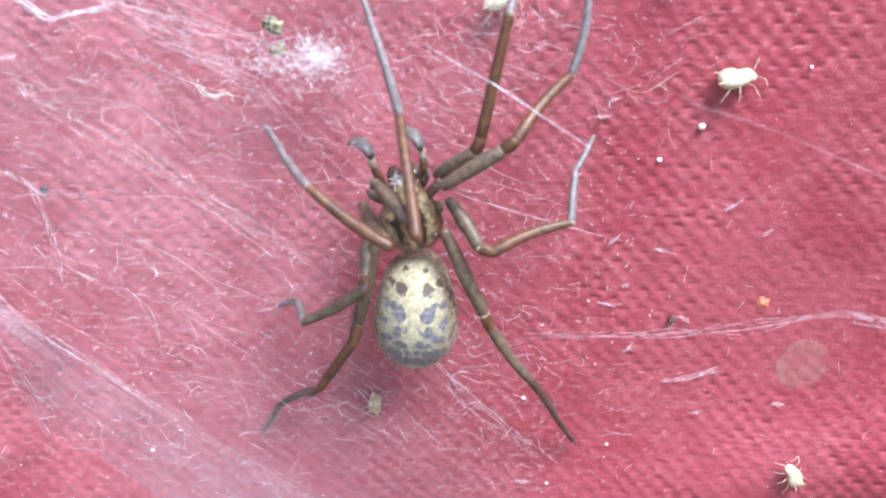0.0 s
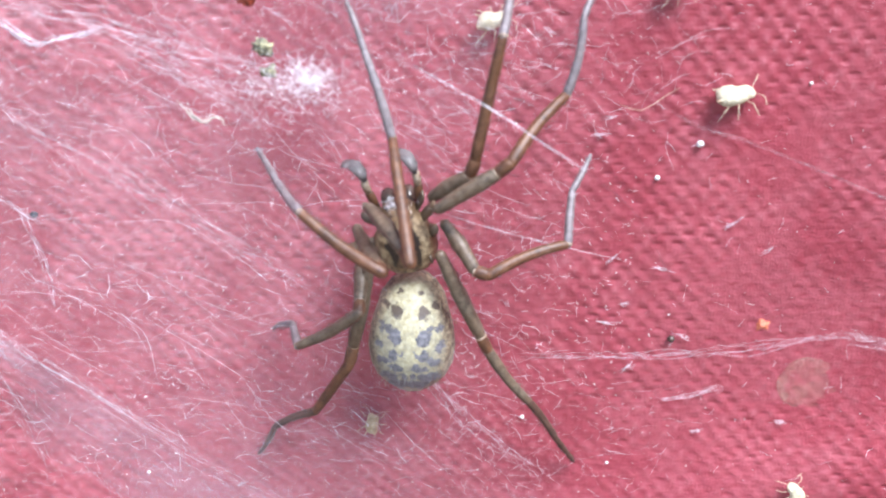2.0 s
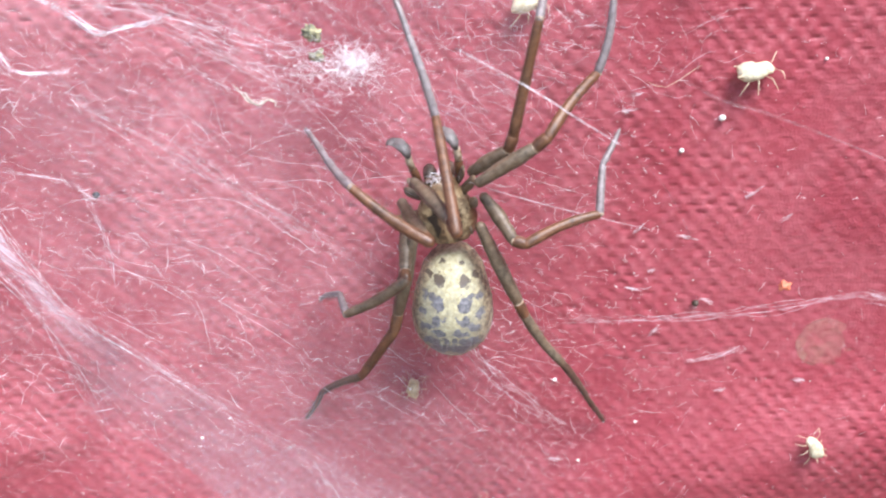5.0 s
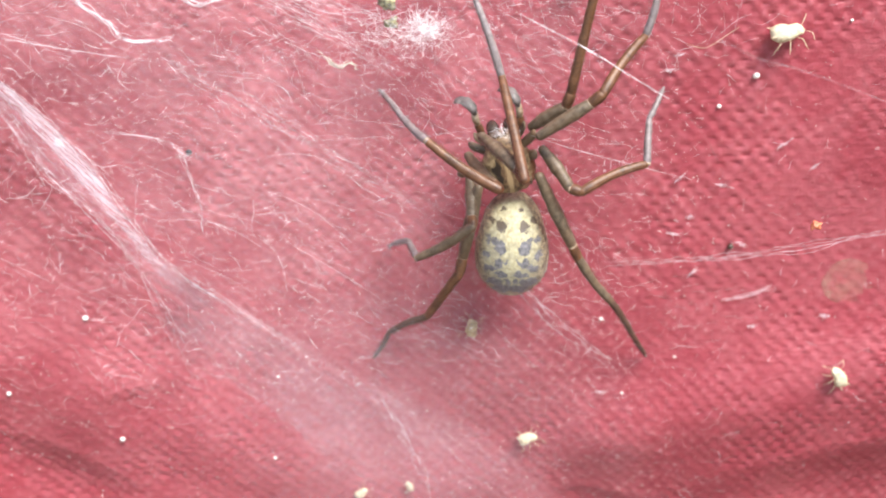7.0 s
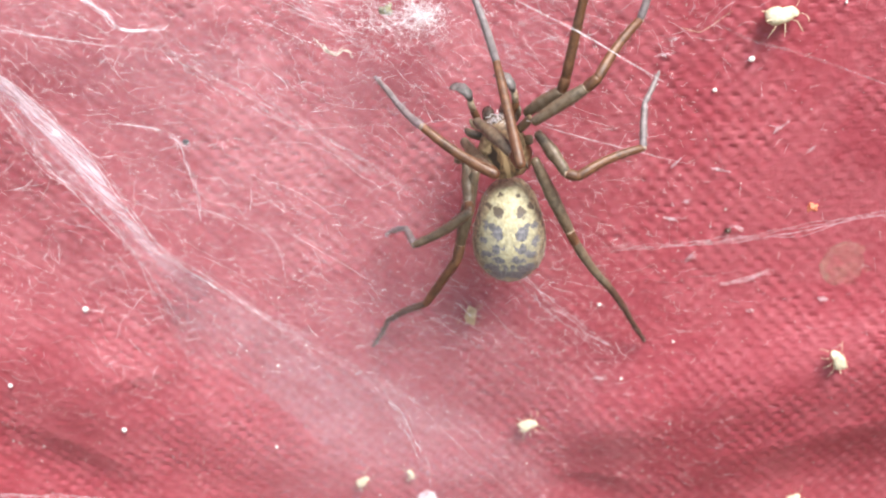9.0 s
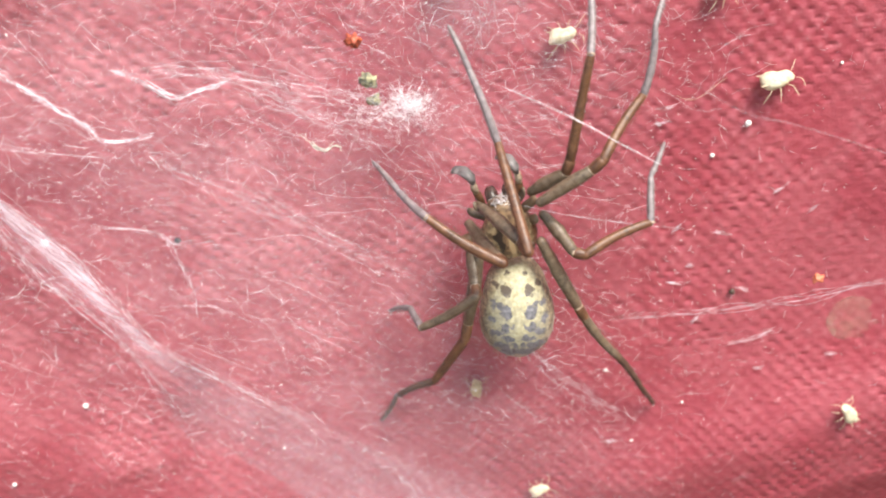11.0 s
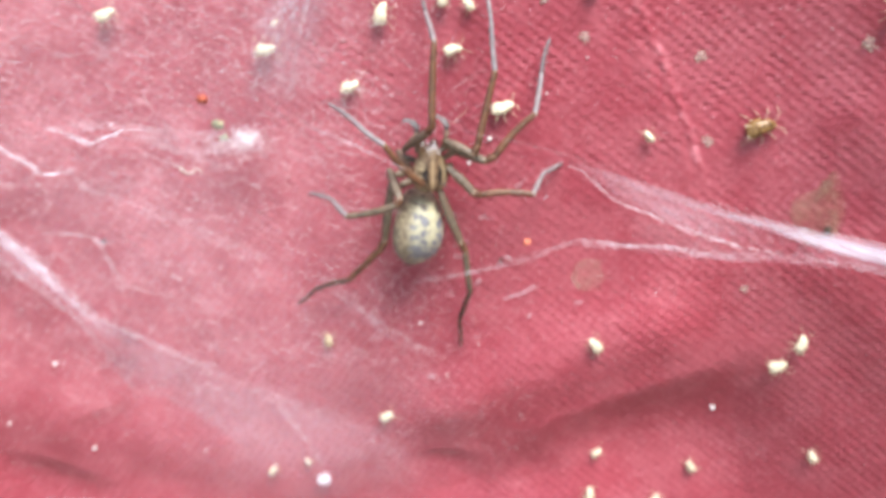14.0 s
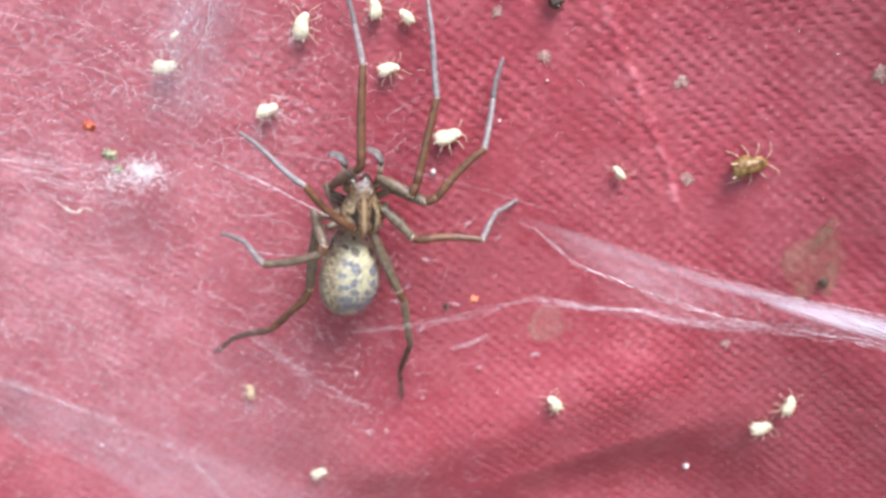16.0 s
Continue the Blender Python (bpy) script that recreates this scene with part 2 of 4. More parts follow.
def carapace_material():
    """Tan with two ragged dark bands and radiating streaks."""
    m, n, l, p = material("banded carapace")
    tc, sep = n.new("ShaderNodeTexCoord"), n.new("ShaderNodeSeparateXYZ")
    l.new(tc.outputs["Object"], sep.inputs[0])
    v = coords(n, l)
    side = calc(n, l, "MULTIPLY", calc(n, l, "ABSOLUTE", sep.outputs[0]), 1000.0)
    along = calc(n, l, "MULTIPLY", sep.outputs[2], 1000.0)
    rag = calc(n, l, "MULTIPLY", calc(n, l, "SUBTRACT", noise_tex(n, l, v, 1.3, 4), 0.5), 1.4)
    wide = calc(n, l, "ADD", side, rag)
    cream = ramp(n, l, noise_tex(n, l, v, 2.2, 4), [(0.38, (0.11, 0.066, 0.032)), (0.64, (0.35, 0.262, 0.150))])
    brown = ramp(n, l, noise_tex(n, l, v, 2.6, 4), [(0.38, (0.060, 0.031, 0.017)), (0.64, (0.22, 0.135, 0.070))])
    middle = ramp(n, l, wide, [(0.85, (1, 1, 1)), (1.0, (0, 0, 0))])
    tone = blend(n, l, middle, cream, brown)
    tone = blend(n, l, ramp(n, l, calc(n, l, "ADD", side, calc(n, l, "MULTIPLY", rag, 0.3)), [(0.12, (1, 1, 1)), (0.26, (0, 0, 0))]), tone, (0.32, 0.22, 0.12))
    head = ramp(n, l, calc(n, l, "MULTIPLY", calc(n, l, "ADD", along, rag), 0.4), [(0.28, (0, 0, 0)), (0.6, (1, 1, 1))])
    tone = blend(n, l, calc(n, l, "MULTIPLY", head, 0.75), tone, brown)
    rim = ramp(n, l, calc(n, l, "MULTIPLY", wide, 0.4), [(0.74, (0, 0, 0)), (0.86, (1, 1, 1))])
    tone = blend(n, l, rim, tone, (0.13, 0.060, 0.028))
    band = calc(n, l, "ABSOLUTE", calc(n, l, "SUBTRACT", wide, 0.85))
    reach = calc(n, l, "ABSOLUTE", calc(n, l, "ADD", along, 1.0))
    spot = calc(n, l, "ADD", calc(n, l, "MULTIPLY", band, 1.0), calc(n, l, "MULTIPLY", calc(n, l, "MULTIPLY", reach, reach), 0.16))
    l.new(blend(n, l, ramp(n, l, spot, [(0.26, (1, 1, 1)), (0.42, (0, 0, 0))]), tone, (0.018, 0.010, 0.007)), p.inputs["Base Color"])
    p.inputs["Roughness"].default_value = 0.42
    relief(n, l, p, noise_tex(n, l, v, 8, 3), 0.3, 0.0001)
    return m


def husk_material(name, a, b, dirt, most):
    """Dry papery skin, cream with brown dirt in patches and a ringed relief."""
    m, n, l, p = material(name)
    v = coords(n, l)
    tone = ramp(n, l, noise_tex(n, l, v, 1.6), [(0.35, a), (0.65, b)])
    info = n.new("ShaderNodeObjectInfo")
    level = calc(n, l, "ADD", noise_tex(n, l, v, 1.1, 5, 0.7), calc(n, l, "MULTIPLY", info.outputs["Random"], 0.12))
    tone = blend(n, l, calc(n, l, "MULTIPLY", ramp(n, l, level, [(0.60, (0, 0, 0)), (0.72, (1, 1, 1))]), most), tone, dirt)
    l.new(tone, p.inputs["Base Color"])
    p.inputs["Roughness"].default_value = 0.5
    relief(n, l, p, noise_tex(n, l, v, 5, 4, 0.7), 0.5, 0.00015)
    return m


def stain_material(name, colour, most):
    """A thin uneven crust that lets the cloth below show."""
    m, n, l, p = material(name)
    v = coords(n, l)
    amount = calc(n, l, "MULTIPLY", ramp(n, l, noise_tex(n, l, v, 0.5, 5, 0.7), [(0.38, (0, 0, 0)), (0.62, (1, 1, 1))]), most)
    p.inputs["Base Color"].default_value = (*colour, 1)
    p.inputs["Roughness"].default_value = 0.5
    l.new(calc(n, l, "ADD", amount, most * 0.25), p.inputs["Alpha"])
    return m


def cuticle(name, a, b, warm, most):
    """Hard glossy skin, cloudy in two tones with warmer stretches and fine pale flecks."""
    m, n, l, p = material(name)
    v = coords(n, l)
    tone = ramp(n, l, noise_tex(n, l, v, 1.6, 5, 0.7), [(0.33, a), (0.68, b)])
    reach = ramp(n, l, noise_tex(n, l, v, 0.33, 3), [(0.40, (0, 0, 0)), (0.70, (1, 1, 1))])
    tone = blend(n, l, calc(n, l, "MULTIPLY", reach, most), tone, warm)
    fleck = ramp(n, l, noise_tex(n, l, v, 7.0, 3, 0.7), [(0.58, (0, 0, 0)), (0.72, (1, 1, 1))])
    tone = blend(n, l, calc(n, l, "MULTIPLY", fleck, 0.14), tone, (0.34, 0.29, 0.23))
    l.new(tone, p.inputs["Base Color"])
    p.inputs["Roughness"].default_value = 0.46
    p.inputs["Coat Weight"].default_value = 0.04
    p.inputs["Coat Roughness"].default_value = 0.18
    relief(n, l, p, noise_tex(n, l, v, 6.0, 3), 0.45, 0.00008)
    return m


CANVAS = canvas_material()
SILK = silk_material()
SILK_BRIGHT = plain("bright silk", (0.88, 0.84, 0.88), (0.95, 0.93, 0.95), 1.0, 0.35)
SILK_FINE = silk_material("fine silk", 0.5)
SILK_FAINT = silk_material("faint silk", 0.17)
GAUZE = gauze_material("silk gauze", 0.138, 4, -18)
STREAK = gauze_material("lilac silk streak", 0.30, 7, 63, 0.25, 0.6)
RIBBON = gauze_material("silk ribbon", 0.68, 30, -26, 0.0, 0.35)
BAND = gauze_material("lilac silk band", 0.55, 14, -52, 0.0, 0.4)
THIN_VEIL = gauze_material("thin silk veil", 0.18, 9, -50, 0.2, 0.6)
DENSE = gauze_material("dense silk ribbon", 0.31, 12, -24, 0.2, 0.5, (0.7, 1.25))
FILM = gauze_material("milky silk film", 0.15, 10, -26, 0.2, 0.5, (0.6, 1.3))
ABDOMEN, CARAPACE = abdomen_material(), carapace_material()
FEMUR = cuticle("olive brown cuticle", (0.056, 0.038, 0.024), (0.185, 0.142, 0.098), (0.150, 0.080, 0.036), 0.6)
TIBIA = cuticle("red brown cuticle", (0.046, 0.018, 0.009), (0.160, 0.076, 0.038), (0.215, 0.088, 0.033), 0.6)
TARSUS = cuticle("grey brown cuticle", (0.112, 0.091, 0.093), (0.285, 0.245, 0.252), (0.165, 0.115, 0.090), 0.5)
DUSK = cuticle("dusky brown cuticle", (0.040, 0.021, 0.014), (0.115, 0.068, 0.046), (0.130, 0.070, 0.045), 0.5)
CLUB = cuticle("grey club cuticle", (0.060, 0.052, 0.050), (0.19, 0.168, 0.165), (0.11, 0.08, 0.06), 0.5)
PALE = plain("pale joint skin", (0.15, 0.085, 0.045), (0.52, 0.42, 0.31), 1.6, 0.35)
DARK = plain("dark chitin", (0.045, 0.028, 0.020), (0.10, 0.070, 0.055), 2.0, 0.18)
EYE = plain("glossy eye", (0.010, 0.009, 0.010), (0.02, 0.018, 0.02), 2.0, 0.08, 0.0)
HUSK = husk_material("cream husk", (0.50, 0.42, 0.26), (0.72, 0.66, 0.49), (0.20, 0.12, 0.06), 0.5)
HUSK_LEG = plain("straw leg", (0.52, 0.40, 0.25), (0.68, 0.58, 0.42), 2.0, 0.5)
HUSK_BROWN = plain("brown husk", (0.075, 0.034, 0.012), (0.36, 0.21, 0.075), 1.3, 0.25, 0.4)
SHRED = plain("off-white shred", (0.42, 0.38, 0.30), (0.74, 0.70, 0.62), 3.0, 0.5)
HUSK_TAN = plain("pale tan husk", (0.36, 0.25, 0.12), (0.66, 0.53, 0.32), 1.3, 0.4, 0.4)
FLAKE = stain_material("pale flake", (0.62, 0.45, 0.38), 0.4)
WHITE = plain("white grain", (0.70, 0.68, 0.64), (0.85, 0.84, 0.80), 2.0, 0.5)
ORANGE = plain("orange grain", (0.50, 0.10, 0.05), (0.72, 0.26, 0.14), 2.0, 0.5)
RUST = plain("rust red grain", (0.10, 0.02, 0.012), (0.52, 0.10, 0.04), 2.0, 0.5)
MOSS = plain("dull olive crumb", (0.055, 0.055, 0.045), (0.46, 0.43, 0.25), 2.4, 0.8, 0.5)
BLACK = plain("black grain", (0.02, 0.02, 0.025), (0.05, 0.05, 0.055), 2.0, 0.5)
TAN = stain_material("tan stain", (0.50, 0.33, 0.25), 0.20)
TAN_FAINT = stain_material("faint tan stain", (0.34, 0.24, 0.14), 0.15)
SOIL = plain("ground soil", (0.10, 0.085, 0.06), (0.20, 0.17, 0.12), 0.05, 0.9)


# ---- mesh helpers ----
def link(name, bm, mat, parent=None, label=""):
    me = bpy.data.meshes.new(name)
    bm.to_mesh(me)
    bm.free()
    me.materials.append(mat)
    for poly in me.polygons:
        poly.use_smooth = True
    ob = new(name, me)
    if parent:
        ob.parent = parent
    return tagged(ob, label)


part = link


def rings(bm, rows, sides=14, close=True):
    """Elliptic rings along a line: rows of centre, right, up vectors in millimetres."""
    made = []
    for c, r, u in rows:
        made.append([bm.verts.new((Vector(c) + Vector(r) * math.cos(a) + Vector(u) * math.sin(a)) * MM)
                     for a in (2 * math.pi * k / sides for k in range(sides))])
    for a, b in zip(made, made[1:]):
        for k in range(sides):
            bm.faces.new((a[k], a[(k + 1) % sides], b[(k + 1) % sides], b[k]))
    if close:
        bm.faces.new(made[0][::-1])
        bm.faces.new(made[-1])
    return bm


def spindle(bm, rows, sides=16):
    """A body along z: rows of z, half width, half height, y of the middle."""
    return rings(bm, [((0, y, z), (w, 0, 0), (0, h, 0)) for z, w, h, y in rows], sides)


def smooth_line(points, step=0.5, wobble=0.0, rng=random):
    """A Catmull-Rom line through the points, sampled every step millimetres."""
    p = [Vector(q) for q in points]
    if len(p) == 2:
        p = [p[0], p[0].lerp(p[1], 0.5), p[1]]
    p = [2 * p[0] - p[1], *p, 2 * p[-1] - p[-2]]
    out = []
    for a, b, c, d in zip(p, p[1:], p[2:], p[3:]):
        count = max(2, int((c - b).length / step))
        for k in range(count):
            t = k / count
            q = 0.5 * (2 * b + (c - a) * t + (2 * a - 5 * b + 4 * c - d) * t * t + (3 * b - a - 3 * c + d) * t ** 3)
            out.append(q + Vector((rng.gauss(0, 1), rng.gauss(0, 1), rng.gauss(0, 1))) * wobble)
    return out + [p[-2]]


def tube(bm, points, radius, sides=4, taper=0.4):
    """A thin thread through the points, thinner towards both ends."""
    last, made, count = None, [], len(points)
    for k, q in enumerate(points):
        way = (points[min(k + 1, count - 1)] - points[max(k - 1, 0)])
        way = way.normalized() if way.length > 1e-6 else Vector((1, 0, 0))
        side = way.cross(Vector((0.2, 1, 0.1))).normalized()
        up = side.cross(way)
        f = 1 - (1 - taper) * abs(2 * k / max(1, count - 1) - 1) ** 3
        made.append((q, side * radius * f, up * radius * f))
    return rings(bm, made, sides, False)


# ---- the canvas ----
SHEET = (0.00394321, 0.0566584, -0.0645886, -0.00173778, 0.000844631, -0.000509279)


def bump(x, z, x0, z0, x1, z1, width, height):
    """A soft ridge along a line from (x0, z0) to (x1, z1)."""
    dx, dz = x1 - x0, z1 - z0
    s = ((x - x0) * dx + (z - z0) * dz) / (dx * dx + dz * dz)
    c = np.clip(s, 0, 1)
    d2 = (x - x0 - c * dx) ** 2 + (z - z0 - c * dz) ** 2
    return -height * np.exp(-d2 / width ** 2)


def crease(x, z, x0, z0, x1, z1, width, depth):
    """A fold: the cloth falls back sharply below the line, then comes forward again."""
    size = math.hypot(x1 - x0, z1 - z0)
    ux, uz = (x1 - x0) / size, (z1 - z0) / size
    s, d = (x - x0) * ux + (z - z0) * uz, (x - x0) * uz - (z - z0) * ux
    s, d = s / size, d + 0.9 * np.sin(s / size * 5.0)
    ends = np.clip(2.2 * s, 0, 1) * np.clip(2.2 * (1 - s), 0, 1)
    q = np.clip(d / width, 0, 12)
    return depth * ends * ends * (3 - 2 * ends) * q * q / (1 + q) * np.exp(1 - q)


def slack(x, z):
    """The canvas's slow curve and its folds: y in millimetres at (x, z)."""
    u, v = 10 + 75 * np.tanh((x - 10) / 75), -32 + 60 * np.tanh((z + 32) / 60)
    y = SHEET[0] + SHEET[1] * u + SHEET[2] * v + SHEET[3] * u * u + SHEET[4] * u * v + SHEET[5] * v * v
    y = y + bump(x, z, -70, -38, -30, -56, 7.0, 1.1) + bump(x, z, -75, -52, -36, -70, 6.0, 1.1)
    y = y + bump(x, z, 2, -54, 32, -46, 5.5, 1.4) + bump(x, z, -14, -60, 4, -55, 4, 0.6)
    y = y + crease(x, z, 5, -62, 50, -47.5, 8.0, 5.6) + crease(x, z, -5, -62.2, 7.5, -60.6, 2.0, 1.0) + crease(x, z, -62, -49.0, -40, -59, 4.5, 2.2) + crease(x, z, -50, -49.5, -38, -43.5, 1.8, 0.7)
    y = y - bump(x, z, -10, -59, -1, -57, 9, 1.5)
    y = y - bump(x, z, -20, -71, 12, -67, 5, 1.3) + bump(x, z, 55, -40, 78, -75, 5, 0.8) + bump(x, z, 58, -20, 80, -52, 5, 0.8)
    y = y + bump(x, z, 26, 20, 38, -25, 1.0, 0.12) - 0.0045 * np.clip(x - 40, 0, 55) ** 2 + bump(x, z, 72, 26, 104, -6, 22, 8.0) + bump(x, z, -95, -4, -52, 14, 14, 3.0)
    return y + 0.11 * np.clip(-38 - z, 0, 40) * np.clip((x - 22) / 20, 0, 1)


def drape(x, z, h=0.0):
    """The place h millimetres in front of the canvas."""
    return Vector((x, float(slack(np.float64(x), np.float64(z))) - h, z))


def canvas():
    near = lambda a, b, s: np.arange(a, b + s / 2, s)
    far = np.array([60, 40, 25, 15, 8, 4, 2, 1]) * 8.0
    xs = np.concatenate([-78 - far, near(-78, 92, 0.23), (92 + far)[::-1]])
    zs = np.concatenate([-92 - far, near(-92, 40, 0.13), (40 + far)[::-1]])
    gx, gz = np.meshgrid(xs, zs)
    warp, weft = 0.78, 0.80
    rng = np.random.RandomState(5)

    def field(cell):
        """Slow random variation with that grain in millimetres."""
        table = rng.uniform(-1, 1, (256, 256))
        u, v = (gx + 700) / cell, (gz + 700) / cell
        i, j = np.floor(u).astype(int), np.floor(v).astype(int)
        fu, fv = u - i, v - j
        fu, fv = fu * fu * (3 - 2 * fu), fv * fv * (3 - 2 * fv)
        at = lambda p, q: table[p % 256, q % 256]
        return (at(i, j) * (1 - fu) + at(i + 1, j) * fu) * (1 - fv) + (at(i, j + 1) * (1 - fu) + at(i + 1, j + 1) * fu) * fv

    px = (gx + 0.3 * np.sin(gz / 19.0) + 0.16 * field(6.0) + 0.07 * field(1.7)) / (2 * warp)
    pz = (gz + 0.3 * np.sin(gx / 23.0) + 0.12 * field(7.0) + 0.06 * field(2.4)) / weft
    row = np.floor(pz).astype(int)
    shift = rng.uniform(-0.08, 0.08, 4096)
    u = px + 0.5 * (row % 2) + shift[row % 4096]
    col = np.floor(u).astype(int)
    table = lambda a, b: rng.uniform(a, b, (512, 512))[col % 512, row % 512]
    across = u - col - 0.5 + table(-0.09, 0.09)
    up = 2 * (pz - row) - 1
    mound = np.exp(-(across / table(0.18, 0.29)) ** 4) * table(0.35, 1.2)
    slit = mound * np.exp(-((up + table(-0.2, 0.2)) / table(0.36, 0.5)) ** 2)
    side = np.minimum(np.abs(u - col), np.abs(u - col - 1))
    knot = np.exp(-(side / 0.2) ** 2) * (1 - up ** 2)
    patch = np.clip(0.75 + 0.45 * field(9.0) + 0.45 * field(3.5), 0.15, 1.4)
    thread = (1 - up ** 2) * np.clip(0.6 + 0.8 * field(5.0), 0, 1.3)
    warp_line = np.abs(np.cos(2 * np.pi * px)) * np.clip(field(12.0) + 0.1, 0, 1)
    inside = np.clip((92 - np.abs(gx - 7)) / 10, 0, 1) * np.clip((72 - np.abs(gz + 26)) / 8, 0, 1)
    weave = -0.125 * slit * patch + 0.055 * knot * patch + 0.022 * thread + 0.02 * warp_line + 0.030 * field(0.42) + 0.022 * field(0.9) + 0.030 * field(2.7)
    seam = np.exp(-((gx - 34.6 + 0.235 * (gz + 4.7) + 0.5 * field(8.0) + 0.25 * field(1.1)) / 0.5) ** 2) * np.clip((gz + 27) / 4, 0, 1) * np.clip((12 - gz) / 10, 0, 1)
    weave = weave + 0.18 * seam
    # brighter light on the left side, painted in as a patchy paler tone
    left_light = np.clip((8 - gx) / 34, 0, 1) * np.clip((gz + 56) / 26, 0, 1) * np.clip(0.55 + 0.5 * field(11.0) + 0.5 * field(3.0) + 0.3 * field(0.9), 0, 1.2)
    # seam and knot wear, the left light, and slits kept darker as painted shade
    wear_and_light = 1.5 * seam * np.clip(0.25 + 0.9 * field(0.8), 0, 1) + 0.85 * left_light + np.clip((0.35 * (1 - slit) * np.clip(0.4 + field(5.0) + 0.6 * field(1.3), 0, 1) + knot * table(0, 1) ** 2 * np.clip(0.35 + field(6.0) + 0.5 * field(1.0), 0, 1)), 0, 1) * inside
    weave = weave * inside
    gy = slack(gx, gz) - weave
    co = np.stack([gx, gy, gz], -1).reshape(-1, 3) * MM
    ny, nx = gx.shape
    i = np.arange(nx * ny).reshape(ny, nx)
    quads = np.stack([i[:-1, :-1], i[:-1, 1:], i[1:, 1:], i[1:, :-1]], -1).reshape(-1, 4)
    back = co[[i[0, 0], i[0, -1], i[-1, -1], i[-1, 0]]] + np.array([0, 0.03, 0])
    me = bpy.data.meshes.new("canvas_wall")
    count = len(co)
    edge = [i[0, :], i[:, -1], i[-1, ::-1], i[::-1, 0]]
    me.from_pydata(np.concatenate([co, back]).tolist(), [], quads.tolist() + [(count + 3, count + 2, count + 1, count)]
                   + [[*e.tolist()[::-1], count + k, count + (k + 1) % 4] for k, e in enumerate(edge)])
    me.materials.append(CANVAS)
    me.attributes.new("wear_and_light", "FLOAT", "POINT").data.foreach_set("value", np.concatenate([wear_and_light.reshape(-1), np.zeros(4)]))
    me.polygons.foreach_set("use_smooth", [len(p.vertices) == 4 for p in me.polygons])
    return tagged(new("canvas_wall", me), "red woven canvas hung upright with soft folds", "canvas", kind="structure")


def ground():
    bm = bmesh.new()
    for x, y in ((-60, -60), (60, -60), (60, 60), (-60, 60)):
        bm.verts.new((x, y, -0.571))
    bm.faces.new(bm.verts)
    return tagged(link("ground", bm, SOIL), "bare brown ground below the canvas", "ground", kind="structure")


canvas()
ground()

# ---- the spider ----
LEGS = {}


def leg_joints(name, first, last):
    LEGS[name] = ([Vector(p) for p in first], [Vector(p) for p in last])


def set_legs():
    leg_joints("R1", [(-5.0, -5.2, -19.7), (-2.2, -6.7, -17.6), (-1.8, -7.0, -16.4), (-0.0, -7.9, -8.0), (0.6, -4.4, -3.6), (1.5, -0.9, -1.0)],
               [(9.9, -4.2, -15.3), (12.9, -5.7, -16.9), (13.7, -5.7, -15.8), (16.9, -4.4, -7.8), (17.2, -2.5, -2.5), (17.1, -0.5, 1.4)])
    leg_joints("R2", [(-4.4, -7.3, -19.9), (-0.2, -7.8, -17.1), (0.8, -8.0, -16.2), (4.5, -3.9, -12.5), (5.6, -3.5, -7.0), (7.2, -1.0, -4.3)],
               [(10.1, -3.0, -16.7), (14.2, -5.3, -18.0), (15.3, -5.4, -17.6), (20.6, -4.4, -13.5), (21.9, -1.0, -9.8), (23.3, -0.5, -6.2)])
    leg_joints("R3", [(-4.1, -5.3, -21.6), (-1.8, -7.0, -24.6), (-1.0, -7.2, -24.8), (4.6, -4.9, -23.2), (4.9, -2.9, -19.8), (6.3, -1.1, -17.5)],
               [(9.6, -4.0, -18.7), (12.1, -4.8, -21.8), (13.0, -4.5, -22.4), (19.3, -4.3, -23.3), (20.8, -1.0, -21.9), (23.0, 1.0, -21.6)])
    leg_joints("R4", [(-4.4, -6.0, -23.7), (-1.5, -5.2, -30.4), (-1.0, -4.9, -31.6), (2.1, -3.5, -36.5), (4.4, -1.2, -41.0), (6.0, 1.1, -44.4)],
               [(8.0, -3.6, -21.1), (9.5, -3.5, -28.4), (9.9, -3.2, -29.9), (9.5, -2.4, -35.9), (7.2, 0.1, -40.7), (6.7, 1.2, -44.8)])
    leg_joints("L1", [(-9.1, -8.4, -19.5), (-6.2, -12.8, -21.0), (-5.7, -14.3, -21.4), (-7.4, -7.8, -14.8), (-9.3, -6.4, -9.1), (-10.6, -4.9, -6.0)],
               [(4.8, -3.7, -15.7), (8.3, -7.1, -13.2), (9.1, -8.1, -12.3), (10.8, -6.6, -3.1), (9.8, -1.2, -0.5), (9.5, -1.2, 3.1)])
    leg_joints("L2", [(-10.3, -6.1, -21.8), (-7.7, -12.7, -22.7), (-7.2, -13.8, -22.8), (-13.2, -11.8, -19.1), (-15.6, -7.9, -18.0), (-17.7, -4.3, -16.6)],
               [(3.6, -0.8, -16.6), (5.9, -4.4, -19.2), (5.8, -5.2, -18.9), (3.0, -7.4, -13.4), (-0.1, -5.8, -10.6), (-3.1, -3.4, -8.6)])
    leg_joints("L3", [(-10.3, -4.4, -24.3), (-10.1, -7.6, -27.0), (-10.0, -8.4, -27.4), (-15.2, -6.5, -31.1), (-16.2, -3.4, -30.7), (-18.3, -0.6, -32.3)],
               [(2.8, -5.2, -17.6), (3.8, -8.0, -20.1), (3.3, -8.3, -20.9), (-2.7, -7.3, -21.7), (-4.6, -5.2, -20.0), (-8.0, -2.6, -19.5)])
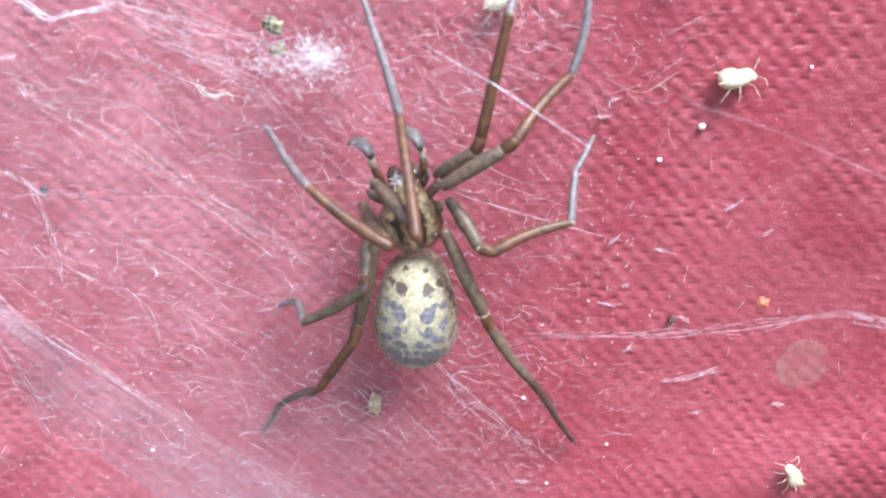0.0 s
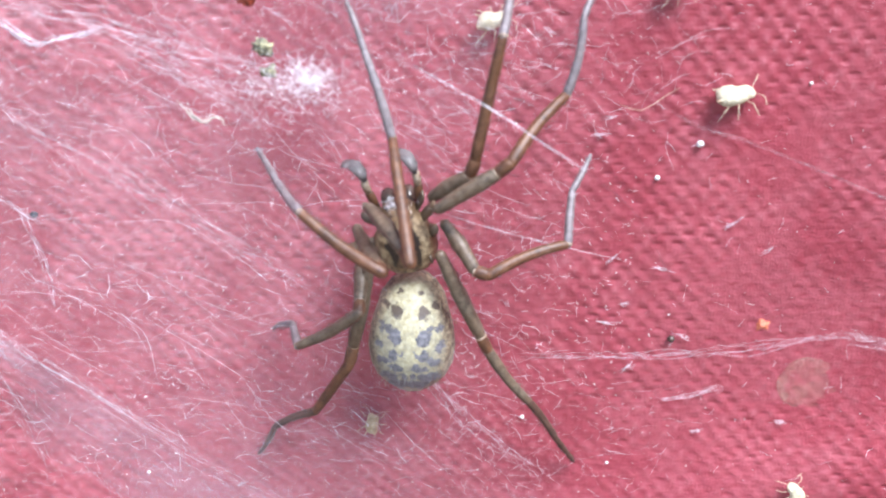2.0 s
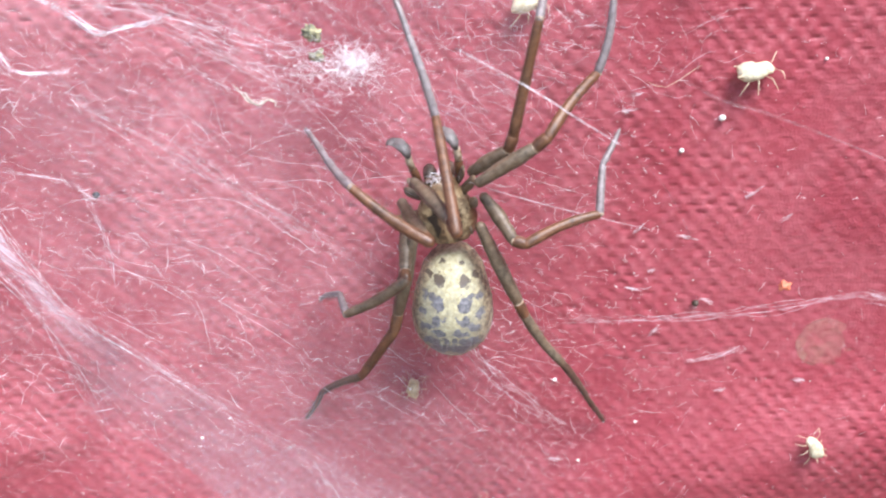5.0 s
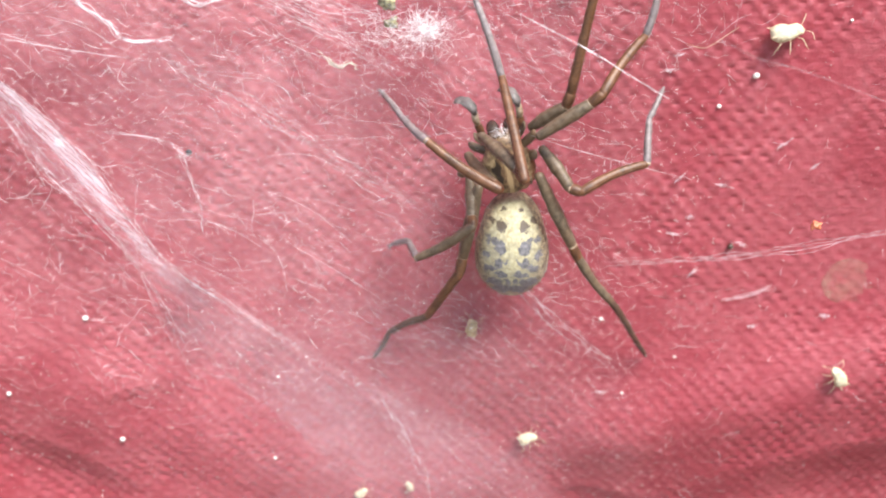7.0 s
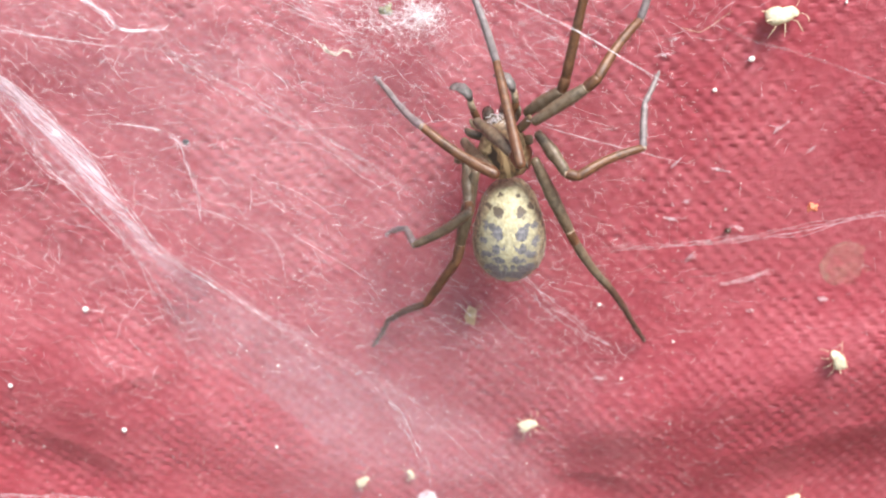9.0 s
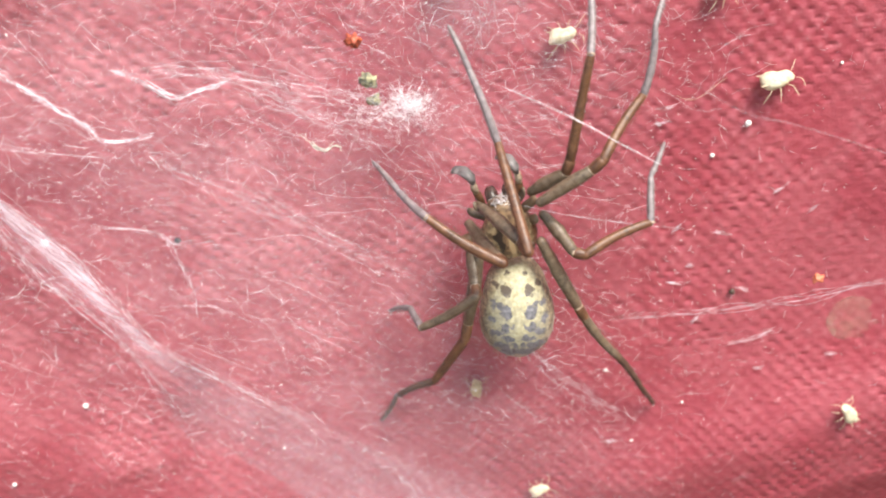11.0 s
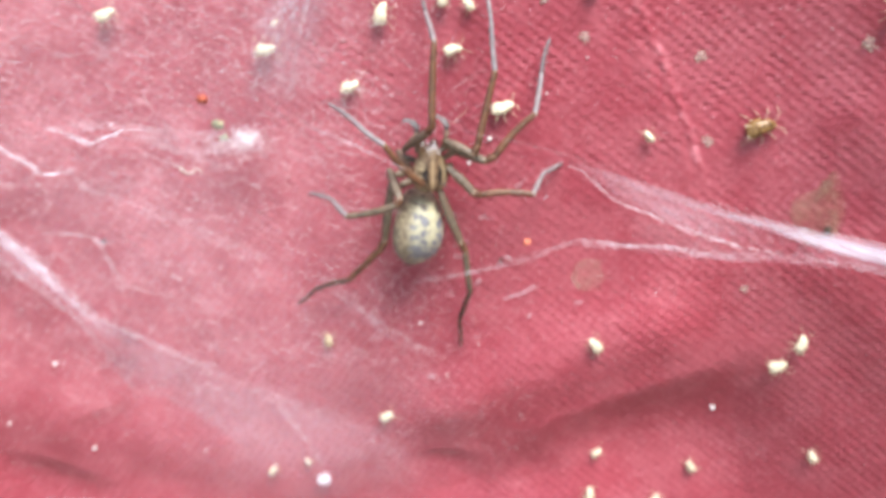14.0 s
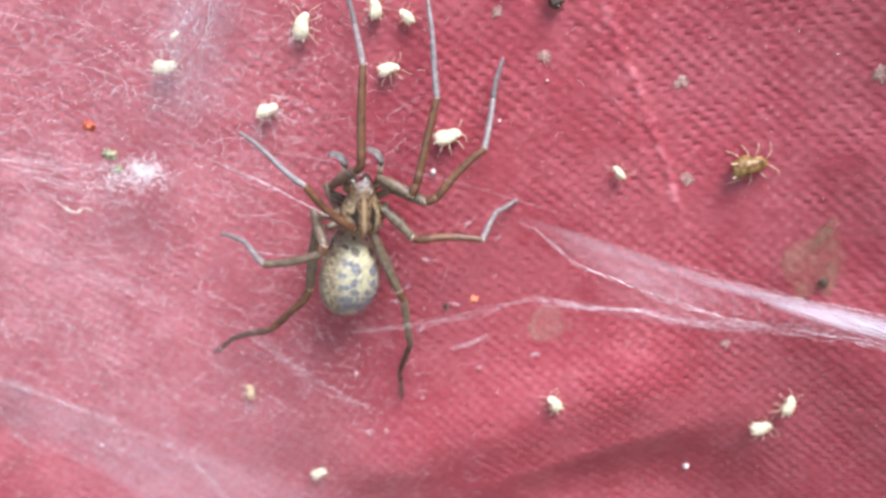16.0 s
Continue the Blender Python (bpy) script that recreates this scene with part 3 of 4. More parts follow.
    leg_joints("L4", [(-9.5, -6.0, -24.6), (-11.1, -5.0, -31.5), (-11.4, -5.1, -32.9), (-14.7, -3.0, -38.2), (-18.6, -0.8, -40.9), (-20.4, 0.2, -44.1)],
               [(2.5, -4.3, -19.6), (0.4, -4.3, -26.5), (-0.4, -4.3, -27.7), (-5.4, -2.9, -31.7), (-10.3, -1.6, -32.9), (-13.2, -0.5, -35.0)])


set_legs()
ROOT_A = pose(-7.1 * MM, -4.6 * MM, -22.5 * MM, -4, -10, 0)
ROOT_B = pose(7.4 * MM, -3.6 * MM, -18.3 * MM, -6, 10, 20)
BELLY_A = pose(-6.75 * MM, -3.5 * MM, -30.9 * MM, -9, 2, 0)
BELLY_B = pose(4.4 * MM, -2.3 * MM, -25.9 * MM, -10, 23, 40)


def phase(t):
    """How far the spider has turned from its first stance to its last."""
    s = min(1.0, max(0.0, (t - 10.8) / 1.5))
    return s * s * (3 - 2 * s)


STEPS = [0.0, 10.8, 11.05, 11.3, 11.55, 11.8, 12.05, 12.3, 16.0]


def between(a, b, s):
    return Matrix.LocRotScale(a.translation.lerp(b.translation, s), a.to_quaternion().slerp(b.to_quaternion(), s), None)


def chain(name, s):
    """The leg's joints in the body's own space, in millimetres."""
    a = [ROOT_A.inverted() @ mm(p) / MM for p in LEGS[name][0]]
    b = [ROOT_B.inverted() @ mm(p) / MM for p in LEGS[name][1]]
    out = [a[0].lerp(b[0], s)]
    for k in range(5):
        va, vb = a[k + 1] - a[k], b[k + 1] - b[k]
        turn = va.rotation_difference(vb)
        way = (Matrix.Identity(3).to_quaternion().slerp(turn, s) @ va).normalized()
        out.append(out[-1] + way * (va.length + vb.length) / 2)
    return out


def limb_pose(a, b):
    return Matrix.Translation(a * MM) @ (b - a).to_track_quat("Z", "Y").to_matrix().to_4x4()


def hairs(bm, length, radius, count, rng, reach):
    """Fine bristles that lean towards the tip."""
    for _ in range(count):
        z, a = rng.uniform(0.05, 0.95) * length, rng.uniform(0, 2 * math.pi)
        out = Vector((math.cos(a), math.sin(a), 0))
        root = out * radius * 0.85 + Vector((0, 0, z))
        tip = root + out * reach * rng.uniform(0.5, 1) + Vector((0, 0, reach * rng.uniform(0.4, 1.2)))
        side = out.cross(Vector((0, 0, 1))) * 0.018
        v = [bm.verts.new(q * MM) for q in (root + side, root - side, root + Vector((0, 0, 0.03)), tip)]
        bm.faces.new((v[0], v[1], v[3]))
        bm.faces.new((v[1], v[2], v[3]))
        bm.faces.new((v[2], v[0], v[3]))


WIDE = {"femur": (0.42, 0.56, 0.44), "patella": (0.44, 0.46, 0.42), "tibia": (0.42, 0.40, 0.32),
        "metatarsus": (0.33, 0.31, 0.25), "tarsus": (0.25, 0.23, 0.14)}


def limb(name, length, parent, mat, rng):
    r0, r1, r2 = WIDE[name]
    bm = bmesh.new()
    rows = [(-0.30, 0.25 * r0), (-0.18, 0.72 * r0), (0.0, 0.95 * r0), (0.12 * length, r0), (0.45 * length, r1),
            (0.82 * length, 0.5 * (r1 + r2)), (length - 0.12, r2), (length + 0.08, 0.8 * r2), (length + 0.2, 0.3 * r2)]
    if length > 2.5:  # a slightly uneven, bowed shaft
        rows = rows[:4] + [(f * length, np.interp(f, (0.12, 0.45, 0.82), (r0, r1, 0.5 * (r1 + r2))) * rng.uniform(0.93, 1.06)) for f in (0.24, 0.35, 0.45, 0.56, 0.67, 0.76)] + rows[5:]
    lean = rng.uniform(-0.05, 0.05) * min(length, 6)
    spindle(bm, [(z, r, r * 1.05, lean * math.sin(math.pi * min(1, max(0, z / length)))) for z, r in rows], 12)
    hairs(bm, length, r1, int(length * 26), rng, 0.34)
    ob = part(name, bm, mat, parent)
    if name == "patella" or name == "metatarsus" and mat != DUSK:
        ring = bmesh.new()
        spindle(ring, [(-0.13, 0.7 * r0, 0.7 * r0, 0), (-0.08, 1.0 * r0, 1.03 * r0, 0), (0.02, 1.01 * r0, 1.04 * r0, 0), (0.08, 0.9 * r0, 0.9 * r0, 0)], 12)
        ob.data.materials.append(PALE)
        joined = bmesh.new()
        joined.from_mesh(ob.data)
        other = bpy.data.meshes.new("joint")
        ring.to_mesh(other)
        ring.free()
        start = len(joined.faces)
        joined.from_mesh(other)
        joined.faces.ensure_lookup_table()
        for f in joined.faces[start:]:
            f.material_index, f.smooth = 1, True
        joined.to_mesh(ob.data)
        joined.free()
        bpy.data.meshes.remove(other)
    return ob


def spider():
    """A house spider; its legs are keyed in motions()."""
    rng = random.Random(11)
    root = tagged(new("spider"), "brown house spider with cream abdomen spotted slate grey", "spider")
    bm = bmesh.new()
    spindle(bm, [(-3.05, 0.5, 0.5, 0.2), (-2.9, 1.3, 0.8, 0.1), (-2.3, 2.0, 1.15, 0.0), (-1.2, 2.35, 1.35, -0.05), (0.0, 2.25, 1.4, -0.1),
                 (0.8, 1.75, 1.38, -0.15), (1.4, 1.4, 1.32, -0.2), (2.0, 1.25, 1.2, -0.2), (2.35, 1.05, 0.95, -0.15), (2.5, 0.5, 0.5, -0.1)], 26)
    for v in bm.verts:  # the groove in the middle of the back
        z, x = v.co.z / MM, v.co.x / MM
        if v.co.y < 0:
            v.co.y += 0.22 * MM * math.exp(-((z + 1.0) / 0.7) ** 2 - (x / 0.35) ** 2)
    part("carapace", bm, CARAPACE, root, "brown carapace with cream sides and dark blotches")
    for k, (x, y, z) in enumerate([(-0.32, -1.08, 2.2), (0.32, -1.08, 2.2), (-0.75, -0.98, 2.07), (0.75, -0.98, 2.07),
                                   (-0.3, -0.75, 2.42), (0.3, -0.75, 2.42)]):
        bm = bmesh.new()
        bmesh.ops.create_icosphere(bm, subdivisions=2, radius=0.14 * MM)
        part("eye", bm, EYE, root).location = mm((x, y, z))
    # white bristles that stand in for bright glints around the eyes
    bm = bmesh.new()
    for _ in range(60):
        a = Vector((rng.gauss(0, 0.45), -1.0 + rng.gauss(0, 0.12), 2.1 + rng.gauss(0, 0.28)))
        tube(bm, [a, a + Vector((rng.gauss(0, 0.15), -0.2, rng.gauss(0.1, 0.15))), a + Vector((rng.gauss(0, 0.35), -0.3, rng.gauss(0.15, 0.3)))], 0.022, 3, 0.4)
    part("glint_hair", bm, SILK_BRIGHT, root, "white bristles standing in for glints on the face")
    for s in (-1, 1):
        bm = bmesh.new()
        spindle(bm, [(0.0, 0.4, 0.4, 0), (0.4, 0.56, 0.56, 0), (1.0, 0.55, 0.55, 0.15), (1.4, 0.42, 0.45, 0.35), (1.6, 0.18, 0.2, 0.5)], 12)
        ob = part("chelicera", bm, DARK, root, "dark glossy jaw")
        ob.matrix_basis = pose(0.68 * s * MM, 0.1 * MM, 1.85 * MM, -18, 4 * s, 0)
        bm = bmesh.new()
        rings(bm, [(q, (w, 0, 0), (0, w * 0.7, 0.4 * w)) for q, w in [((0, 0, 0), 0.2), ((0.1 * s, -0.5, 0.8), 0.34), ((0.13 * s, -0.85, 1.4), 0.33), ((0.14 * s, -0.95, 1.55), 0.2)]], 10)
        palp = part("palp", bm, TIBIA, root, "red brown feeler beside the jaws")
        bm = bmesh.new()
        rings(bm, [(q, (w, 0, 0), (0, w * 0.7, 0.4 * w)) for q, w in [((0.13 * s, -0.85, 1.35), 0.2), ((0.14 * s, -1.0, 1.6), 0.30), ((0.15 * s, -1.2, 2.0), 0.31), ((0.05 * s, -1.5, 2.65), 0.27)]], 10)
        part("palp_knee", bm, PALE, palp, "pale middle of the feeler")
        palp.matrix_basis = pose(1.5 * s * MM, -0.1 * MM, 2.05 * MM, 0, 6 * s, 0)
        bm = bmesh.new()
        rings(bm, [(q, (w, 0, 0), (0, w, 0.5 * w)) for q, w in
                   [((0.05 * s, -1.5, 2.5), 0.25), ((-0.1, -1.55, 3.1), 0.44), ((-0.5, -1.3, 3.7), 0.5), ((-1.0, -1.0, 3.9), 0.42), ((-1.35, -0.8, 3.75), 0.2)]], 10)
        part("palp_tip", bm, CLUB, palp, "grey club at the feeler's end")
    bm = bmesh.new()
    spindle(bm, [(4.75, 0.4, 0.4, 0.4), (4.6, 1.1, 0.9, 0.2), (4.1, 1.75, 1.6, 0.0), (3.2, 2.35, 2.2, -0.15), (2.0, 2.8, 2.65, -0.25), (0.6, 3.15, 2.95, -0.3),
                 (-0.9, 3.3, 3.05, -0.25), (-2.2, 3.15, 2.85, -0.1), (-3.2, 2.7, 2.4, 0.1), (-4.0, 2.0, 1.8, 0.35), (-4.55, 1.15, 1.05, 0.55), (-4.8, 0.4, 0.4, 0.7)], 30)
    for v in bm.verts:
        v.co *= 1 + 0.02 * noise.noise(v.co * 700)
    bmesh.ops.reverse_faces(bm, faces=bm.faces)
    for _ in range(500):
        a, z = rng.uniform(math.pi, 2 * math.pi), rng.uniform(-4.2, 4.0)
        w = 3.25 * math.sqrt(max(0.05, 1 - (z / 4.85) ** 2))
        q = Vector((w * math.cos(a), w * 0.93 * math.sin(a) - 0.2, z))
        out = q.normalized()
        tip, side = q + out * rng.uniform(0.15, 0.4) + Vector((0, 0, -0.3)), Vector((0.015, 0, 0.0))
        vs = [bm.verts.new(p * MM) for p in (q + side, q - side, q + Vector((0, 0, 0.03)), tip)]
        bm.faces.new((vs[0], vs[1], vs[3])), bm.faces.new((vs[1], vs[2], vs[3]))
    belly = part("abdomen", bm, ABDOMEN, root, "oval cream abdomen with slate spots")
    for s in (-1, 1):
        bm = bmesh.new()
        spindle(bm, [(0, 0.28, 0.28, 0), (-0.7, 0.24, 0.24, 0), (-1.25, 0.12, 0.12, 0), (-1.35, 0.04, 0.04, 0)], 10)
        bmesh.ops.reverse_faces(bm, faces=bm.faces)
        part("spinneret", bm, DUSK, belly).matrix_basis = pose(0.4 * s * MM, 1.1 * MM, -3.8 * MM, 12, 6 * s, 0)
    moving = [(root, [(t, between(ROOT_A, ROOT_B, phase(t))) for t in STEPS]),
              (belly, [(t, between(ROOT_A.inverted() @ BELLY_A, ROOT_B.inverted() @ BELLY_B, phase(t))) for t in STEPS])]
    for name in LEGS:
        joints = [(t, chain(name, phase(t))) for t in STEPS]
        a, b = joints[0][1], joints[-1][1]
        base = a[0].lerp(b[0], 0.5)
        s = -1 if name[0] == "L" else 1
        hub = Vector((s * 1.1, 0.45, 1.5 - 0.95 * (int(name[1]) - 1)))
        bm = bmesh.new()
        rings(bm, [(hub.lerp(base, f), (0, w, 0), (0, 0, w)) for f, w in ((0, 0.34), (0.4, 0.46), (0.8, 0.46), (1.0, 0.40), (1.08, 0.16))], 12)
        leg = part("leg", bm, FEMUR, root)
        for k, kind in enumerate(("femur", "patella", "tibia", "metatarsus", "tarsus")):
            size = (a[k + 1] - a[k]).length
            end = DUSK if name in ("L4", "R4") else TARSUS
            mat = (FEMUR, TIBIA, FEMUR if name in ("L3", "R4") else TIBIA, end, end)[k]
            ob = limb(kind, size, leg, mat, rng)
            moving.append((ob, [(t, limb_pose(j[k], j[k + 1])) for t, j in joints]))
    return moving


MOVING = spider()


# ---- aphid husks ----
def husk_kind(body_mat, leg_mat, seed):
    """A dried aphid: ovoid ribbed body, six thin legs, two feelers, two short tail tubes."""
    rng = random.Random(seed)
    root = new("aphid_husk")
    bm = bmesh.new()
    spindle(bm, [(-1.5, 0.15, 0.12, 0), (-1.38, 0.48, 0.4, 0), (-1.1, 0.78, 0.64, 0), (-0.6, 0.90, 0.74, -0.05), (-0.1, 0.90, 0.76, -0.08),
                 (0.4, 0.80, 0.68, -0.05), (0.8, 0.70, 0.60, 0), (1.1, 0.66, 0.52, 0.03), (1.33, 0.5, 0.4, 0.05), (1.46, 0.22, 0.2, 0.05)], 16)
    for v in bm.verts:
        v.co *= 1 + 0.28 * noise.noise(v.co * 1300 + Vector((seed, 0, 0))) + 0.03 * math.sin(v.co.z / MM * 9)
    part("body", bm, body_mat, root)
    for s in (-1, 1):
        for k in range(3):
            bm = bmesh.new()
            a = Vector((0.45 * s, 0.25, 0.55 - 0.5 * k))
            knee = a + Vector((s * rng.uniform(0.7, 1.0), -0.15, (0.5 - 0.55 * k) * rng.uniform(0.7, 1.2)))
            foot = knee + Vector((s * rng.uniform(0.3, 0.8), 0.75, (0.3 - 0.55 * k) * rng.uniform(0.8, 1.8)))
            tube(bm, [a, a.lerp(knee, 0.5), knee, knee.lerp(foot, 0.5), foot], 0.042, 5, 0.5)
            part("leg", bm, leg_mat, root)
        bm = bmesh.new()
        a = Vector((0.2 * s, 0, 1.35))
        b = a + Vector((s * rng.uniform(0.5, 1.1), rng.uniform(-0.4, 0.1), rng.uniform(0.6, 1.1)))
        tube(bm, smooth_line([a, b, b + Vector((s * 0.8, 0.2, rng.uniform(-0.3, 0.8)))], 0.4), 0.035, 4, 0.4)
        part("feeler", bm, leg_mat, root)
        bm = bmesh.new()
        tube(bm, [Vector((0.5 * s, -0.35, -1.0)), Vector((0.62 * s, -0.5, -1.35)), Vector((0.68 * s, -0.55, -1.6))], 0.07, 6, 0.8)
        part("tail_tube", bm, leg_mat, root)
    return root


def put_husks():
    kinds = [husk_kind(HUSK, HUSK_LEG, k) for k in (1, 2, 3)]
    brown = husk_kind(HUSK_BROWN, HUSK_LEG, 7)
    tan = husk_kind(HUSK_TAN, HUSK_LEG, 12)
    used = set()
    spots = [  # kind, x, z, size, turn, roll, height
        (0, 16.8, -13.4, 1.03, 75, -55, 0.78), (1, 24.2, -46.1, 0.8, -25, 24, 0.9), (1, -0.8, -7.9, 1.06, 78, -35, 1.0),
        (0, -26.7, 5.4, 1.0, 70, -35, 1.4), (1, -9.6, -1.8, 1.14, 95, 15, 1.3), (2, 4.5, 0.0, 1.0, 20, -12, 0.9), (0, 11.9, 0.6, 0.85, 5, 12, 0.8),
        (1, 14.8, -0.6, 0.9, -30, 12, 0.8), (2, 12.1, -5.5, 0.9, 80, -35, 0.8), (1, 33.7, -19.4, 0.85, -30, -24, 0.8), (2, 25.2, 2.9, 0.95, -10, -12, 0.8),
        (0, 29.2, 0.2, 0.85, 30, 24, 0.8), (1, 32.9, 3.4, 0.95, 60, -35, 0.8), (2, 31.6, 6.7, 0.9, 75, -35, 0.8), (0, 47.0, -52.4, 1.0, 80, -35, 0.9),
        (1, 49.9, -49.1, 1.15, 25, 24, 0.9), (2, -5.4, -54.4, 0.8, 70, -35, 0.8), (0, 60.7, -8.0, 1.0, 15, -12, 0.8), (1, 66.1, -10.4, 1.0, -40, -12, 0.8),
        (2, 77.0, -26.5, 1.0, 20, 24, 0.8), (1, 22.4, -64.6, 0.8, 60, -35, 0.7), (0, 20.7, -70.8, 0.85, 10, 24, 0.7), (2, 35.1, -69.2, 0.8, -20, -24, 0.7),
        (0, 29.6, -73.7, 0.8, 40, 0, 0.7), (1, 31.0, -76.2, 0.7, -60, 35, 0.7), (2, 50.9, -67.2, 0.8, -15, -12, 0.7), (0, 8.2, -75.8, 0.75, 30, 0, 0.7),
        (1, 21.3, -78.6, 0.7, 80, -35, 0.7), (2, -9.3, -69.9, 0.7, 0, -24, 0.7), (0, -22.7, -60.1, 0.6, 50, -35, 0.7), (1, -17.7, -59.8, 0.6, -20, 0, 0.7),
        (2, -34.1, -67.5, 0.8, 15, 0, 0.7), (0, -37.9, -67.9, 0.75, -40, -24, 0.7), (1, -7.8, 1.1, 0.55, 60, -35, 1.4)]
    for k, x, z, size, turn, roll, h in spots:
        m = Matrix.Translation(drape(x, z, h) * MM) @ pose(0, 0, 0, 0, turn, 0) @ pose(0, 0, 0, 0, 0, roll) @ Matrix.Scale(size if size > 1.04 else 0.88 * size, 4)
        if k in used:
            ob = copy_thing(kinds[k], m)
        else:
            used.add(k)
            ob = kinds[k]
            ob.matrix_basis = m
            continue
    brown.matrix_basis = Matrix.Translation(drape(46.5, -19.8, 0.9) * MM) @ pose(0, 0, 0, 0, 85, 0) @ Matrix.Scale(1.15, 4)
    tagged(brown, "shiny brown aphid husk with pale legs on red canvas", "aphid husk", "aphid husks on the canvas")
    small = tan
    small.matrix_basis = Matrix.Translation(drape(-10.7, -41.2, 0.9) * MM) @ pose(0, 0, 0, 0, 10, 0) @ Matrix.Scale(0.62, 4)
    tagged(small, "small pale tan aphid husk under thin silk", "aphid husk", "aphid husks on the canvas")
    for ob in scene.objects:
        if ob.name.startswith("aphid_husk") and ob not in (brown, small):
            tagged(ob, "dry cream aphid husk with thin legs on red canvas", "aphid husk", "aphid husks on the canvas")


put_husks()


# ---- crumbs and grains ----
def grain(name, x, z, size, mat, label, category, h=None, flat=0.8, rough=0.12):
    bm = bmesh.new()
    bmesh.ops.create_icosphere(bm, subdivisions=3, radius=1)
    key = Vector((x, z, size))
    for v in bm.verts:
        v.co *= 1 + rough * noise.noise(v.co * 1.7 + key) + 0.5 * rough * noise.noise(v.co * 4 + key)
        v.co = Vector((v.co.x * size, v.co.y * size * flat, v.co.z * size * 0.9)) * MM
    ob = link(name, bm, mat)
    ob.location = drape(x, z, size * flat if h is None else h) * MM
    return tagged(ob, label, category)


def grains():
    for x, z, s in ((14.7, -17.2, 0.34), (11.7, -19.9, 0.24), (1.8, -40.9, 0.2), (-47.5, -38.4, 0.34), (38.8, -59.8, 0.35), (27.6, -9.0, 0.13),
                    (22.3, -12.6, 0.16), (9.0, -45.0, 0.15), (-31.0, -55.0, 0.18), (-46.0, -52.0, 0.3),
                    (-13.6, 11.0, 0.5), (-30.0, -46.0, 0.18), (-56.0, -46.0, 0.25), (4.0, -49.0, 0.16)):
        grain("white_grain", x, z, 0.85 * s, WHITE, "small white grain stuck on red canvas", "grain")
    for x, z, s, flat in ((23.5, -1.5, 0.55, 0.2), (40.7, -21.1, 0.8, 0.2), (27.6, -6.5, 0.6, 0.2), (58.5, -11.4, 0.9, 0.2), (40.5, -10.7, 0.7, 0.2), (43.6, -40.9, 0.5, 0.3),
                          (71.6, -32.0, 1.1, 0.12), (72.5, -59.2, 1.0, 0.12)):
        grain("pale_flake", x, z, 0.8 * s, FLAKE, "thin pale flake lying on red canvas", "flake", flat=0.6 * flat, rough=1.3)
    grain("white_clot", -16.1, -63.1, 1.0, SILK, "round white clot of silk on canvas", "silk clot", rough=0.25)
    grain("white_clot", -44.5, -19.5, 0.4, SILK, "round white clot in a silk band", "silk clot", h=5.1, rough=0.25)
    grain("orange_grain", 17.9, -27.2, 0.36, ORANGE, "orange grain caught in the web", "grain", h=11.0, rough=0.9)
    grain("orange_grain", 30.7, 1.9, 0.5, ORANGE, "orange grain between cream aphid husks", "grain", flat=0.6)
    grain("red_grain", -17.3, -5.7, 0.55, RUST, "rust red crumb caught in silk", "grain", h=4.6, rough=0.8)
    grain("green_crumb", -16.7, -9.2, 0.6, MOSS, "dull olive crumb held in white silk", "crumb", h=3.6, rough=1.1)
    grain("green_crumb", -16.4, -11.0, 0.45, MOSS, "dull olive crumb held in white silk", "crumb", h=3.4, rough=1.1)
    grain("black_grain", -34.6, -21.5, 0.3, BLACK, "tiny black grain hanging in silk", "grain", h=3.0)
    grain("tan_patch", 24.8, -37.0, 2.6, TAN, "round tan stain of dried matter on canvas", "stain", h=0.02, flat=0.05, rough=0.08)
    grain("brown_crumb", 29.3, -1.2, 0.7, DARK, "dark brown crumb on red canvas", "crumb", rough=0.4)
    grain("brown_crumb", 53.4, -33.4, 0.45, DARK, "dark brown crumb on red canvas", "crumb", rough=0.4)
    grain("tan_patch", 55.0, -31.0, 4.0, TAN_FAINT, "dull tan stain of dried matter on canvas", "stain", h=0.02, flat=0.03, rough=0.9)


grains()


# ---- silk ----
def silk_threads(name, lines, label, radius=0.04, copies=1, spread=0.3, wobble=0.02, mat=None, seed=3):
    """Threads along the lines, each line repeated with its own small offset."""
    rng = random.Random(seed)
    root = tagged(new(name), label, "silk")
    for line in lines:
        for k in range(copies):
            bm = bmesh.new()
            off = [Vector((rng.gauss(0, spread), rng.gauss(0, spread), rng.gauss(0, spread))) * (k > 0) for _ in line]
            pts = smooth_line([Vector(p) + o for p, o in zip(line, off)], 0.6, wobble, rng)
            tube(bm, pts, radius * rng.uniform(0.6, 1.1), 4, 0.3)
            part("thread", bm, mat or SILK, root)
    return root


